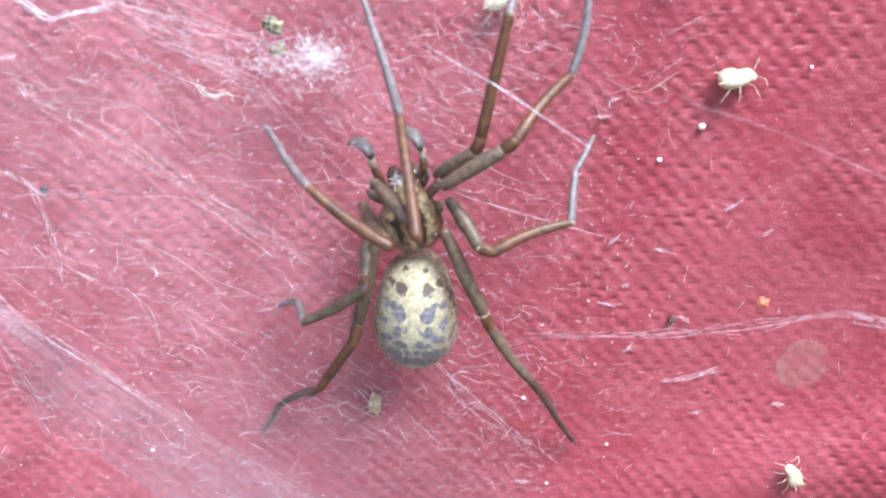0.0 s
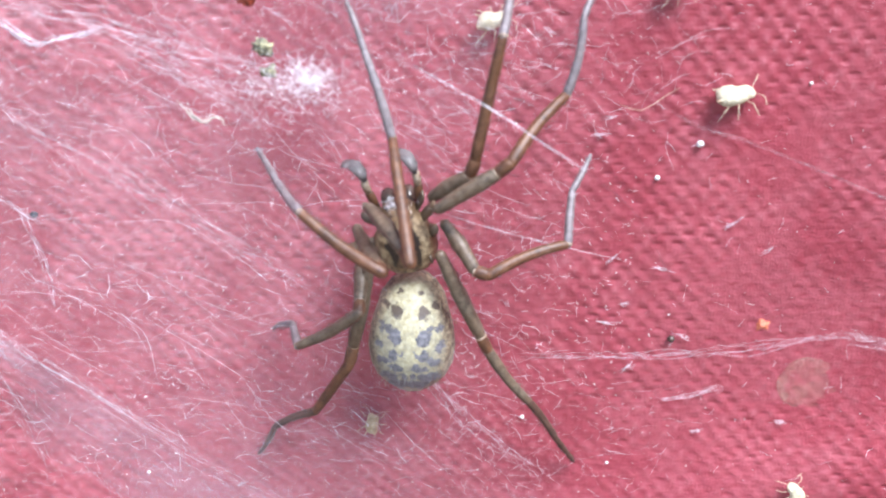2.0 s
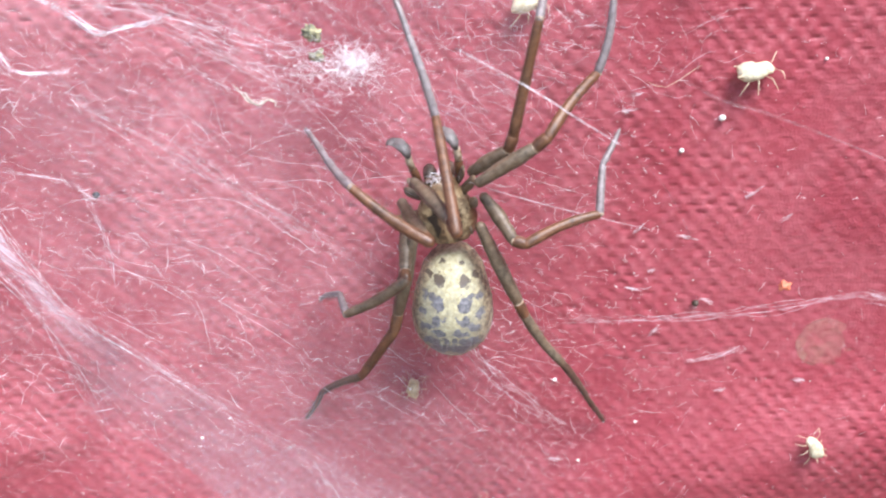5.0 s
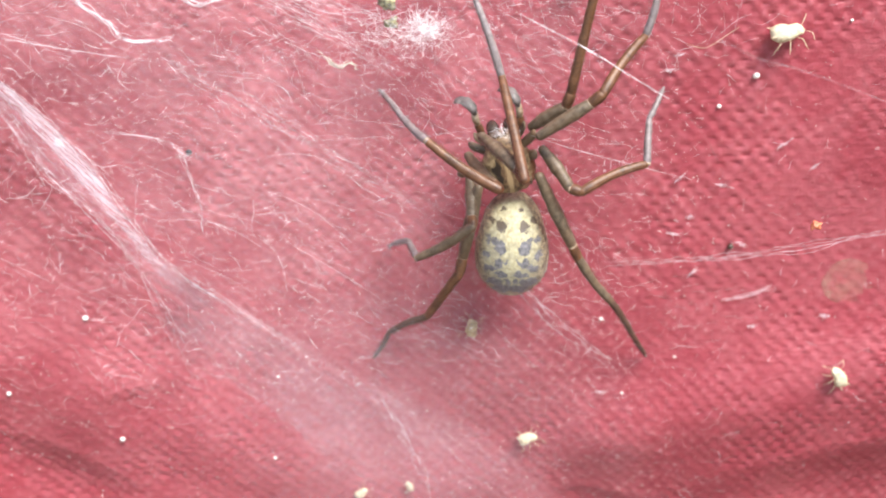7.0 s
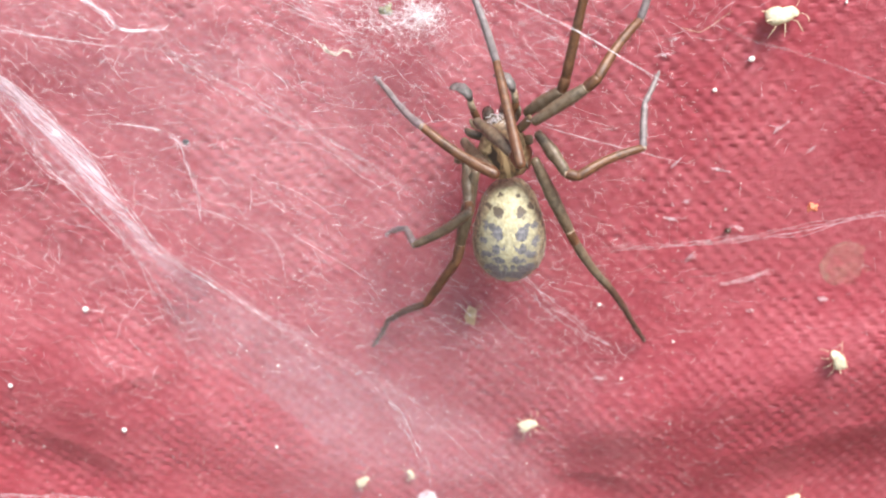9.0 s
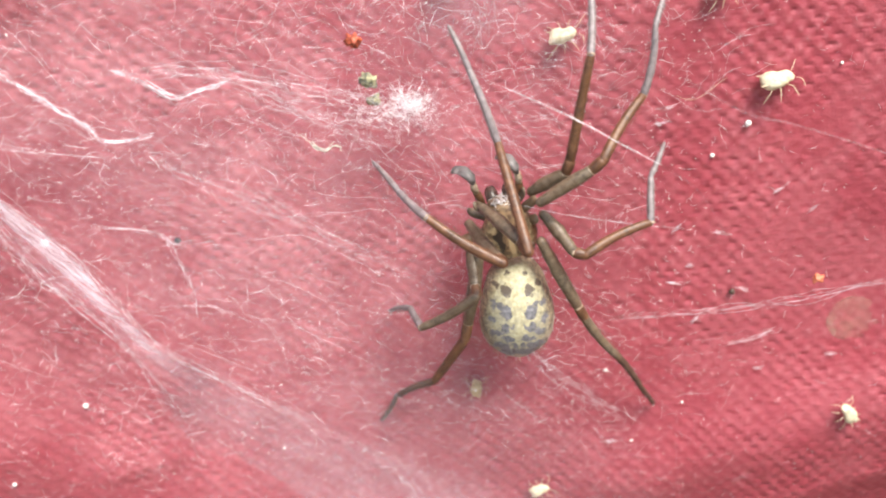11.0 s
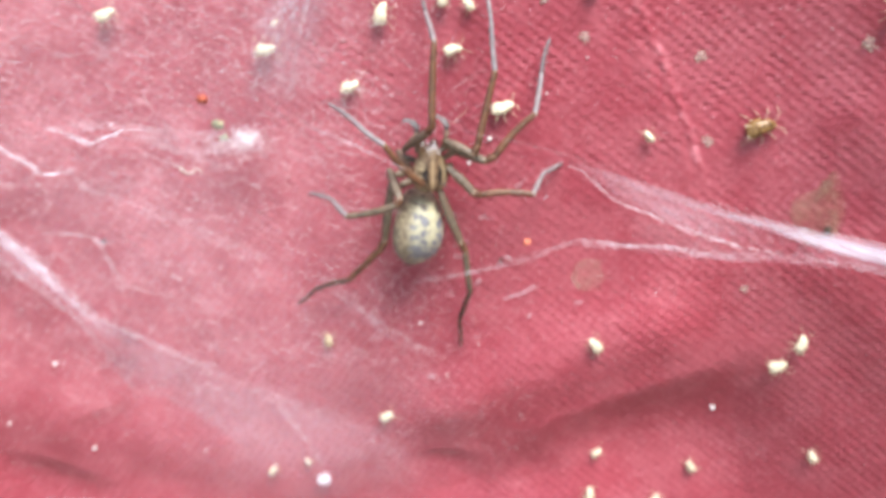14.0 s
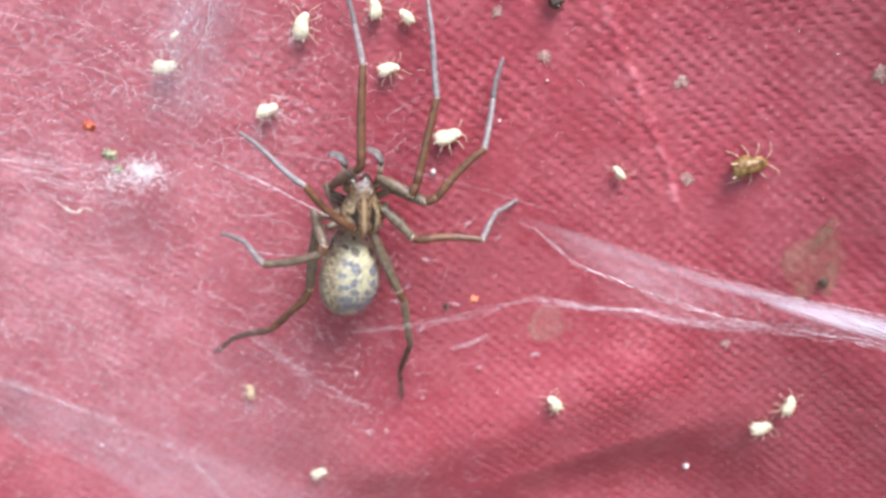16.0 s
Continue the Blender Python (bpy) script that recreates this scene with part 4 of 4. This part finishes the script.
def silk_film(name, one, two, mat, label, steps=40, across=10, sag=0.0):
    """A film between two lines, thinning at its rim."""
    a, b = smooth_line(one, 0.5), smooth_line(two, 0.5)
    me = bpy.data.meshes.new(name)
    co, cover, quads = [], [], []
    for i in range(steps + 1):
        p, q = a[round(i / steps * (len(a) - 1))], b[round(i / steps * (len(b) - 1))]
        for j in range(across + 1):
            w = j / across
            r = p.lerp(q, w) + Vector((0, sag * math.sin(math.pi * w), 0))
            r += Vector((0, 0.25 * noise.noise(r * 0.3), 0))
            co.append(r * MM)
            edge = min(1.0, 4.0 * i / steps, 3.0 * (steps - i) / steps)
            cover.append(edge * math.sin(math.pi * w) ** 0.6)
    n = across + 1
    quads = [(i * n + j, i * n + j + 1, (i + 1) * n + j + 1, (i + 1) * n + j) for i in range(steps) for j in range(across)]
    me.from_pydata(co, [], quads)
    me.attributes.new("cover", "FLOAT", "POINT").data.foreach_set("value", cover)
    me.materials.append(mat)
    for poly in me.polygons:
        poly.use_smooth = True
    return tagged(new(name, me), label, "silk")


def silk_fill(name, one, two, count, radius, label, seed):
    """Fine threads laid side by side between two lines."""
    rng = random.Random(seed)
    bm = bmesh.new()
    size = min(len(one), len(two))
    for _ in range(count):
        w = rng.random()
        w2 = min(1.0, max(0.0, w + rng.gauss(0, 0.12)))
        lo = rng.choice((0, 0, 0, 1, 2))
        hi = size - rng.choice((0, 0, 0, 1, 2)) if size > 5 else size
        line = [Vector(p).lerp(Vector(q), w + (w2 - w) * k / size) + Vector((rng.gauss(0, 0.12), rng.gauss(0, 0.3), rng.gauss(0, 0.12)))
                for k, (p, q) in enumerate(zip(one, two))][lo:hi]
        tube(bm, smooth_line(line, 0.7, 0.025, rng), radius * rng.uniform(0.5, 1.5), 3, 0.2)
    return tagged(link(name, bm, SILK), label, "silk", kind="stuff")


def gauze(name, x0, x1, z0, z1, h, mat, label, cover_of):
    """A film of silk that follows the canvas h millimetres in front of it."""
    me = bpy.data.meshes.new(name)
    nx, nz = 80, 80
    co, cover = [], []
    for j in range(nz + 1):
        for i in range(nx + 1):
            x, z = x0 + (x1 - x0) * i / nx, z0 + (z1 - z0) * j / nz
            co.append(drape(x, z, h + 0.5 * noise.noise(Vector((x, z, h)) * 0.15)) * MM)
            rim = min(1.0, 5.0 * min(i / nx, 1 - i / nx), 5.0 * min(j / nz, 1 - j / nz))
            cover.append(rim * cover_of(x, z))
    n = nx + 1
    me.from_pydata(co, [], [(j * n + i, j * n + i + 1, (j + 1) * n + i + 1, (j + 1) * n + i) for j in range(nz) for i in range(nx)])
    me.attributes.new("cover", "FLOAT", "POINT").data.foreach_set("value", cover)
    me.materials.append(mat)
    for poly in me.polygons:
        poly.use_smooth = True
    return tagged(new(name, me), label, "silk", kind="stuff")


def blob(x, z, x0, z0, rx, rz):
    return math.exp(-((x - x0) / rx) ** 2 - ((z - z0) / rz) ** 2)


def webs():
    upper = [(-58, -13, -5), (-51, -10, -11.2), (-49.9, -9, -12.4), (-46.4, -8.5, -15.5), (-42.5, -7.5, -21.1), (-40.5, -7, -25.6), (-37.9, -5, -31.6), (-33.8, -3, -36.3), (-26.3, 0.2, -43.9)]
    lower = [(-58.5, -13, -6.5), (-51.4, -10, -12.6), (-50.3, -9, -14.1), (-48.3, -8.5, -17.3), (-46.1, -8, -22.3), (-42.9, -8, -25.3), (-40.3, -6, -31.6), (-39.6, -3, -38.5), (-38, -0.6, -46.1)]
    silk_threads("silk_band", [upper, lower], "broad band of white silk strung off the canvas", 0.020, 5, 0.3, 0.03, seed=1)
    silk_fill("silk_band", upper, lower, 9, 0.007, "broad band of fine white silk threads", 51)
    silk_film("silk_veil", upper, lower, THIN_VEIL, "milky veil of silk spread from a band")
    inner = [Vector(p).lerp(Vector(q), 0.42) for p, q in zip(upper, lower)]
    silk_film("silk_veil", [Vector(p) + Vector((0.25, -0.6, 0.25)) for p in upper[:-1]], [q + Vector((0, -0.6, 0)) for q in inner[:-1]], BAND, "flat lilac ribbon of silk strung off the canvas", 80)
    fan = [(-36, -4.5, -32), (-26, -1.2, -42), (-9, 0.0, -53), (4, 0.8, -66)]
    fan2 = [(-40, -6, -31.6), (-39.5, -2.5, -40), (-38.2, -0.6, -48), (-38, -0.4, -62)]
    silk_film("silk_veil", fan, fan2, THIN_VEIL, "milky veil of silk laid on the canvas", 40, 24)
    silk_fill("silk_veil", fan, fan2, 12, 0.006, "fan of fine silk threads on the canvas", 52)
    main = [(-46.1, -10, -2.2), (-43.6, -10, -4.5), (-40.7, -10, -7.1), (-37.9, -10, -9.3), (-36.4, -10, -10.8), (-33.2, -9, -10.8)]
    silk_threads("web_silk", [main], "bright crooked cord of twisted silk", 0.045, 6, 0.11, 0.10, seed=2)
    silk_threads("web_silk", [[(-34, -9, -11.3), (-32.7, -8, -13.7), (-29.2, -6.5, -16.5), (-25, -5, -19.7), (-21.5, -4, -22.9), (-15, -2, -28)]], "loose pale silk threads", 0.02, 7, 0.4, 0.05, SILK_FINE, seed=4)
    silk_threads("silk_thread", [[(-50.1, -10, -9.6), (-42.2, -9.5, -11.3), (-34.2, -9, -12.8)]], "single taut silk thread", 0.03, 1, 0.1, 0.01, seed=24)
    silk_threads("web_silk", [[(-35.7, -8, -5.8), (-33.7, -7.5, -6.9), (-31.7, -7, -8.7), (-30.3, -7, -8.4), (-27, -6.5, -7.6)]], "bright kinked cord of silk", 0.045, 5, 0.15, 0.06, seed=5)
    silk_threads("web_silk", [[(-34.8, -8, -6.1), (-27.8, -7, -7.3), (-20.8, -6, -9.2), (-14, -5.4, -10.9)], [(-27, -7, -8), (-22, -6, -11), (-16, -4, -15)]],
                 "loose pale silk threads", 0.014, 9, 0.7, 0.06, seed=6)
    silk_threads("web_silk", [[(-41.1, -6, -19.1), (-36.4, -5.5, -20.1), (-34.5, -5, -21.7), (-31.2, -5, -21.5)], [(-35.2, -5, -21), (-34.4, -4, -26), (-34.8, -3, -29.5)]],
                 "thin forked silk thread", 0.022, 4, 0.2, 0.05, seed=7)
    end = [(59, -17, -31.6), (66.5, -18.2, -34.7), (80, -21, -41.5)]
    top = [(23.6, -16.8, -15.5), (26.4, -16.7, -17), (30.4, -16.6, -19), (34, -16.5, -20.8), (37.4, -16.4, -22.7), (40.1, -16.4, -24.1), (43.9, -16.3, -25.6), (47.6, -16.2, -27.3), (52.4, -16, -29.1)] + end
    inner = [(23.4, -16.8, -16.2), (25.7, -16.7, -17.5), (29.7, -16.6, -20.1), (33.6, -16.5, -22.2), (37.1, -16.4, -23.9), (39.9, -16.4, -25.3), (43.6, -16.3, -26.9), (47.4, -16.2, -28.9), (52.3, -16, -31.2)] + [(x, y, z - 2.2) for x, y, z in end]
    mid = [(23.5, -16.8, -16.3), (25, -16.8, -17.4), (26.3, -16.7, -18.7), (28.4, -16.7, -21.2), (31.1, -16.6, -22.9), (34.3, -16.5, -25.1), (37.6, -16.4, -26.9), (41.4, -16.3, -28.5), (44.7, -16.2, -29.8)]
    low = [(1.5, -0.2, -34.5), (7.1, -3, -33), (12.4, -5, -31.7), (18.1, -7.5, -29.7), (23.5, -9.5, -28.2), (29.2, -11, -28.6), (33.2, -12.1, -29.2), (37, -13.1, -29.9), (40.9, -14, -30.3), (44.6, -14.8, -30.6), (47, -15.1, -31.1), (49.8, -15.4, -31.7), (52.6, -15.7, -32.4)] + [(x, y, z - 3.4) for x, y, z in end]
    silk_threads("silk_rope", [mid], "crooked bright strand of white silk", 0.022, 4, 0.14, 0.06, seed=8)
    silk_threads("silk_rope", [mid[4:]], "loose crooked strands of white silk", 0.016, 4, 0.45, 0.08, SILK_FINE, seed=56)
    silk_threads("silk_rope", [low[:6]], "slanting strand of white silk tied to canvas", 0.016, 5, 0.35, 0.06, seed=9)
    silk_threads("silk_rope", [low[4:10]], "slanting rope of white silk", 0.024, 6, 0.30, 0.07, seed=22)
    silk_threads("silk_rope", [low[9:]], "clotted white rope of silk", 0.028, 8, 0.35, 0.04, SILK_FINE, seed=10)
    silk_threads("silk_rope", [top[4:]], "soft milky rope of silk strung off the canvas", 0.016, 6, 0.3, 0.03, SILK_FINE, seed=23)
    silk_film("silk_veil", top, inner, DENSE, "broad milky ribbon of silk strung off the canvas", 90)
    silk_film("silk_veil", [(x, y - 0.3, z + 0.1) for x, y, z in top[4:]], [(x, y - 0.3, z - 0.1) for x, y, z in inner[4:]], DENSE, "dense milky ribbon of silk strung off the canvas", 90)
    silk_film("silk_veil", [(x, y - 0.5, z) for x, y, z in top[6:]], [(x, y - 0.5, z) for x, y, z in low[9:]], DENSE, "grey-white silk ribbon stretched off the canvas", 60)
    silk_film("silk_veil", [(x, y - 0.8, z - 0.2) for x, y, z in top[6:]], [(x, y - 0.8, z) for x, y, z in inner[6:]], RIBBON, "bright white ribbon of silk stretched off the canvas", 60)
    silk_film("silk_veil", top[:7], mid[:7], FILM, "milky veil between two silk ropes")
    silk_film("silk_veil", inner[2:8], mid[3:], FILM, "milky veil between two silk ropes")
    silk_film("silk_veil", mid[3:], low[5:10], FILM, "milky veil between two silk ropes")
    ties = [[a, a.lerp(b, 0.5) + Vector((0.25, 0, 0)), b] for a, b in ((Vector(p), Vector(q)) for p, q in zip(smooth_line(inner[4:9], 2.3), smooth_line([(x - 0.8, y, z) for x, y, z in low[7:13]], 2.3)))]
    silk_threads("silk_tie", ties, "short cross threads between two silk ropes", 0.05, 3, 0.25, 0.03, SILK_FAINT, seed=55)
    band = [(x, y - 0.4, z + 0.65) for x, y, z in low[4:13]]
    under = [(x, y - 0.4, z - 0.75) for x, y, z in low[4:13]]
    silk_film("silk_veil", band, under, FILM, "milky flat ribbon of silk below two ropes")
    silk_threads("silk_thread", [[(-6, -7, -10.0), (-0.5, -8.5, -12.8), (2.6, -9.5, -14.6), (5.5, -10.3, -16.3)]], "taut silk thread across the spider's legs", 0.05, 2, 0.05, 0.01, SILK_FINE, seed=12)
    silk_threads("silk_thread", [[(5.5, -10.3, -16.3), (9.5, -4.5, -21), (13.2, 0.4, -27.9)]], "faint silk thread down to the canvas", 0.03, 1, 0.1, 0.01, SILK_FAINT, seed=13)
    silk_threads("silk_thread", [[(9, 0, -12.5), (12.7, -6, -14.1), (16, -7, -15), (20.3, -8, -16.5), (25.3, -9, -18.4), (29, -10, -19.8)]], "faint slanting silk thread", 0.022, 2, 0.06, 0.01, SILK_FAINT, 14)
    silk_threads("silk_thread", [[(-5.1, -7.4, -19.8), (-0.7, -6, -21.7), (4.6, -3, -24.1), (9, 0.8, -26.4)]], "fine silk thread down to the canvas", 0.025, 1, 0.1, 0.01, seed=17)
    silk_threads("silk_streak", [[(8, -10, 22), (4.2, -6.3, 15.8), (1.1, -5.2, 10.7), (-3.2, -4.2, 4.6), (-6.9, -3.2, -1.9), (-8.2, -1.9, -9.3)]], "pale upright streak of silk threads", 0.013, 22, 1.7, 0.10, SILK_FINE, seed=18)
    pale = [(8, -10, 22), (4.2, -6.3, 15.8), (1.1, -5.2, 10.7), (-3.2, -4.2, 4.6), (-6.9, -3.2, -1.9), (-8.2, -1.9, -9.3)]
    silk_film("silk_veil", [(x - 4.6 + 0.1 * z, y, z) for x, y, z in pale], [(x + 4.2 - 0.05 * z, y, z) for x, y, z in pale], STREAK, "pale upright veil of silk over the canvas", 60, 16)
    silk_threads("silk_thread", [[(-64, -8, -54.5), (-56.7, -6.7, -56.4), (-51.4, -6.2, -57.3), (-44.4, -5.6, -58.7), (-38.5, -5.1, -60.7), (-30, -1.5, -66)]], "beaded silk thread along a fold", 0.03, 4, 0.2, 0.05, seed=19)
    silk_threads("silk_thread", [[(-19.9, -1, -47.5), (-18, -0.7, -51.4), (-16.3, -0.5, -56.2), (-15.6, -0.4, -60.3)], [(-9.9, -1, -30.4), (-7.4, -0.6, -34.7), (-2.3, -0.3, -40.4), (3.1, 0.4, -45.4)]],
                 "loose curved silk threads", 0.018, 6, 0.5, 0.06, seed=20)


def tuft():
    """A ragged burst of short white fibres."""
    rng = random.Random(21)
    bm = bmesh.new()
    core = Vector((-13.6, -4.6, -11.3))
    for _ in range(620):
        far = rng.random() < 0.62
        a = core + (Vector((rng.gauss(-1.4, 2.2), rng.gauss(0, 0.8), rng.gauss(-0.5, 0.9))) if far else Vector((rng.gauss(0, 0.75), rng.gauss(0, 0.4), rng.gauss(0, 0.45))))
        way = Vector((rng.gauss(0, 1), rng.gauss(0, 0.5), rng.gauss(0, 0.6))).normalized()
        size = rng.uniform(0.25, 0.9) * (2.6 if rng.random() < 0.12 else 1)
        curl = lambda: Vector((rng.gauss(0, 0.3), rng.gauss(0, 0.2), rng.gauss(0, 0.3))) * min(size, 0.8)
        thick = rng.uniform(0.005, 0.012) if far else rng.uniform(0.007, 0.019)
        tube(bm, smooth_line([a, a + way * size * 0.35 + curl(), a + way * size * 0.7 + curl(), a + way * size + curl()], 0.25, 0.02, rng), thick, 3, 0.3)
    tagged(link("silk_tuft", bm, SILK_BRIGHT), "bright ragged tuft of white silk", "silk")
    bm = bmesh.new()
    spine = smooth_line([(-22.4, -6.9, -12.2), (-21.8, -7.2, -12.8), (-21.2, -7.2, -13.4), (-20.3, -7.0, -13.9), (-19.6, -6.8, -13.5), (-19.0, -6.5, -14.2)], 0.2, 0.05, rng)
    for k in range(9):
        lo = rng.randrange(0, max(1, len(spine) - 7))
        off = Vector((rng.gauss(0, 0.13), rng.gauss(0, 0.1), rng.gauss(0, 0.13)))
        tube(bm, [q + off + Vector((rng.gauss(0, 0.05), 0, rng.gauss(0, 0.05))) for q in spine[lo:lo + rng.randrange(5, 12)]], rng.uniform(0.03, 0.075), 5, 0.3)
    tagged(link("dry_shred", bm, SHRED), "crooked off-white shred caught in silk", "shred")


def fibres(name, count, region, seed, radius, lean, lengths, heights, label, mat):
    rng = random.Random(seed)
    bm = bmesh.new()
    made = 0
    while made < count:
        x, z = rng.uniform(*region[:2]), rng.uniform(*region[2:])
        made += 1
        size, ang = rng.uniform(*lengths) ** 1.0, radians(rng.gauss(*lean))
        h = rng.uniform(*heights)
        way = Vector((math.cos(ang), 0, math.sin(ang)))
        a = drape(x, z, h)
        b = drape(x + way.x * size, z + way.z * size, max(0.2, h + rng.gauss(0, 0.5)))
        m = a.lerp(b, 0.5) + Vector((rng.gauss(0, 0.13), rng.gauss(0, 0.06), rng.gauss(0, 0.13))) * size
        tube(bm, smooth_line([a, m, b], max(0.4, size / 6), 0.03, rng), radius * rng.uniform(0.4, 1.2), 3, 0.3)
    return tagged(link(name, bm, mat), label, "silk", kind="stuff")


def lint(x, z, seed):
    """A little crumpled knot of silk on the cloth."""
    rng = random.Random(seed)
    bm = bmesh.new()
    turn = rng.uniform(-0.6, 0.9)
    for _ in range(8):
        along = [rng.gauss(0, 0.42) for _ in range(4)]
        p = [drape(x + a * math.cos(turn) + rng.gauss(0, 0.1), z + a * math.sin(turn) + rng.gauss(0, 0.1), rng.uniform(0.15, 0.5)) for a in along]
        tube(bm, smooth_line(p, 0.15, 0.02, rng), rng.uniform(0.006, 0.016), 3, 0.3)
    tagged(link("silk_lint", bm, SILK), "crumpled bit of white silk on canvas", "silk lint")


webs()
tuft()
for k, (x, z) in enumerate(((8.2, -32.0), (7.8, -15.2), (8.5, -26.6), (7.1, -16.5), (9.7, -30.3), (1.8, -48.9), (3.3, -8.8), (-0.1, -8.5),
                            (-22.2, -47.3), (-15.4, -3.5), (-12.4, -6.2), (-3.7, -4.3), (14.6, -33.2), (12.4, -27.3), (20.5, -25.5), (16.2, -41.6), (22.9, -40.4), (10.2, -36.0), (17.4, -23.6))):
    lint(x, z, 60 + k)
silk_threads("silk_wisp", [[drape(12.9, -38.9, 0.3), drape(15.4, -38.3, 0.5), drape(17.7, -37.4, 0.3)]], "pale wisp of silk lying on canvas", 0.016, 6, 0.2, 0.05, seed=71)
silk_threads("straw_fibre", [[drape(8.6, -14.1, 0.3), drape(10.1, -14.6, 0.5), drape(12.9, -12.9, 0.4)]], "thin bent straw fibre on canvas", 0.032, 1, 0.1, 0.03, HUSK_LEG, seed=72)
grain("brown_crumb", 13.6, -33.4, 0.3, DARK, "tiny brown crumb on red canvas", "crumb", rough=0.4)
# the upper left patch is extra gauze, added to brighten the cloth there
gauze("silk_gauze", -100, 20, -92, 42, 2.2, GAUZE, "thin milky gauze of silk over the canvas",
      lambda x, z: min(1.0, 1.15 * blob(x, z, -25, -28, 21, 22) + 0.9 * blob(x, z, -14, -58, 20, 15) + 0.7 * blob(x, z, -48, -2, 30, 20) + 0.6 * blob(x, z, -5, 4, 12, 20)
                       + 1.3 * blob(x, z, -40, 22, 34, 18)))
gauze("silk_gauze", -95, 20, -80, 40, 4.0, GAUZE, "thin milky gauze of silk over the canvas",
      lambda x, z: min(1.0, 0.6 * blob(x, z, -30, -20, 20, 16) + 0.8 * blob(x, z, -18, -50, 14, 16) + 0.5 * blob(x, z, -58, 8, 28, 22) + 0.5 * blob(x, z, -4, 12, 9, 16)))
fibres("silk_fibres", 2300, (-62, 4, -48, 10), 31, 0.0105, (-16, 40), (0.3, 3.0), (0.3, 5), "tangle of fine silk fibres", SILK)
fibres("silk_fibres", 130, (-64, 2, -40, 12), 36, 0.0085, (-24, 22), (4, 11), (0.5, 5), "long fine silk threads crossing over the canvas", SILK_BRIGHT)
fibres("silk_fibres", 650, (-60, 4, -44, 8), 35, 0.013, (-16, 40), (0.3, 2.2), (0.3, 5), "tangle of fine silk fibres", SILK_BRIGHT)
fibres("silk_fibres", 900, (-62, -6, -18, 14), 38, 0.009, (-14, 34), (0.5, 4), (0.5, 5), "tangle of fine silk fibres above the band", SILK)
fibres("silk_fibres", 2700, (-66, 10, -38, 22), 32, 0.013, (-14, 60), (0.12, 0.55), (0.3, 4), "short broken silk fibres", SILK_BRIGHT)
fibres("silk_fibres", 500, (-30, 10, -60, -38), 39, 0.010, (-14, 60), (0.12, 0.6), (0.3, 3), "short broken silk fibres below the spider", SILK)
fibres("silk_fibres", 380, (-12, 36, -52, 12), 33, 0.009, (10, 60), (0.2, 1.2), (0.2, 2), "short broken silk fibres", SILK_BRIGHT)
fibres("silk_fibres", 700, (-28, 14, -16, 10), 34, 0.012, (20, 60), (0.6, 4), (0.3, 4), "tangle of fine silk fibres", SILK)
fibres("silk_fibres", 400, (-16, 14, -62, -34), 37, 0.009, (-8, 50), (0.4, 2.6), (0.3, 3), "thin silk fibres below the spider", SILK)


def specks():
    """Dust caught in the silk and on the weave."""
    rng = random.Random(41)
    bm = bmesh.new()
    for k in range(4600):
        left = rng.random() < 0.72
        x, z = (rng.uniform(-66, 12), rng.uniform(-72, 20)) if left else (rng.uniform(8, 75), rng.uniform(-75, 15))
        size = rng.uniform(0.018, 0.062) * (1.8 if rng.random() < 0.05 else 1) * (1.0 if left else 0.75)
        c, turn = drape(x, z, rng.uniform(0.1, 4.0) if left else 0.1), rng.uniform(0, math.pi)
        u, w = Vector((math.cos(turn), 0, math.sin(turn))) * rng.uniform(0.8, 2.2), Vector((-math.sin(turn), 0, math.cos(turn))) * rng.uniform(0.4, 0.9)
        top = [bm.verts.new((c + d * size * rng.uniform(0.6, 1.3)) * MM) for d in (u, w, -u, -w)]
        tip = bm.verts.new((c - Vector((0, size * 0.7, 0))) * MM)
        for i in range(4):
            bm.faces.new((top[i], top[(i + 1) % 4], tip))
    tagged(link("dust_specks", bm, WHITE), "white dust specks over silk and canvas", "dust", kind="stuff")


specks()


def motions():
    for thing, rows in MOVING:
        walk(thing, rows)


motions()
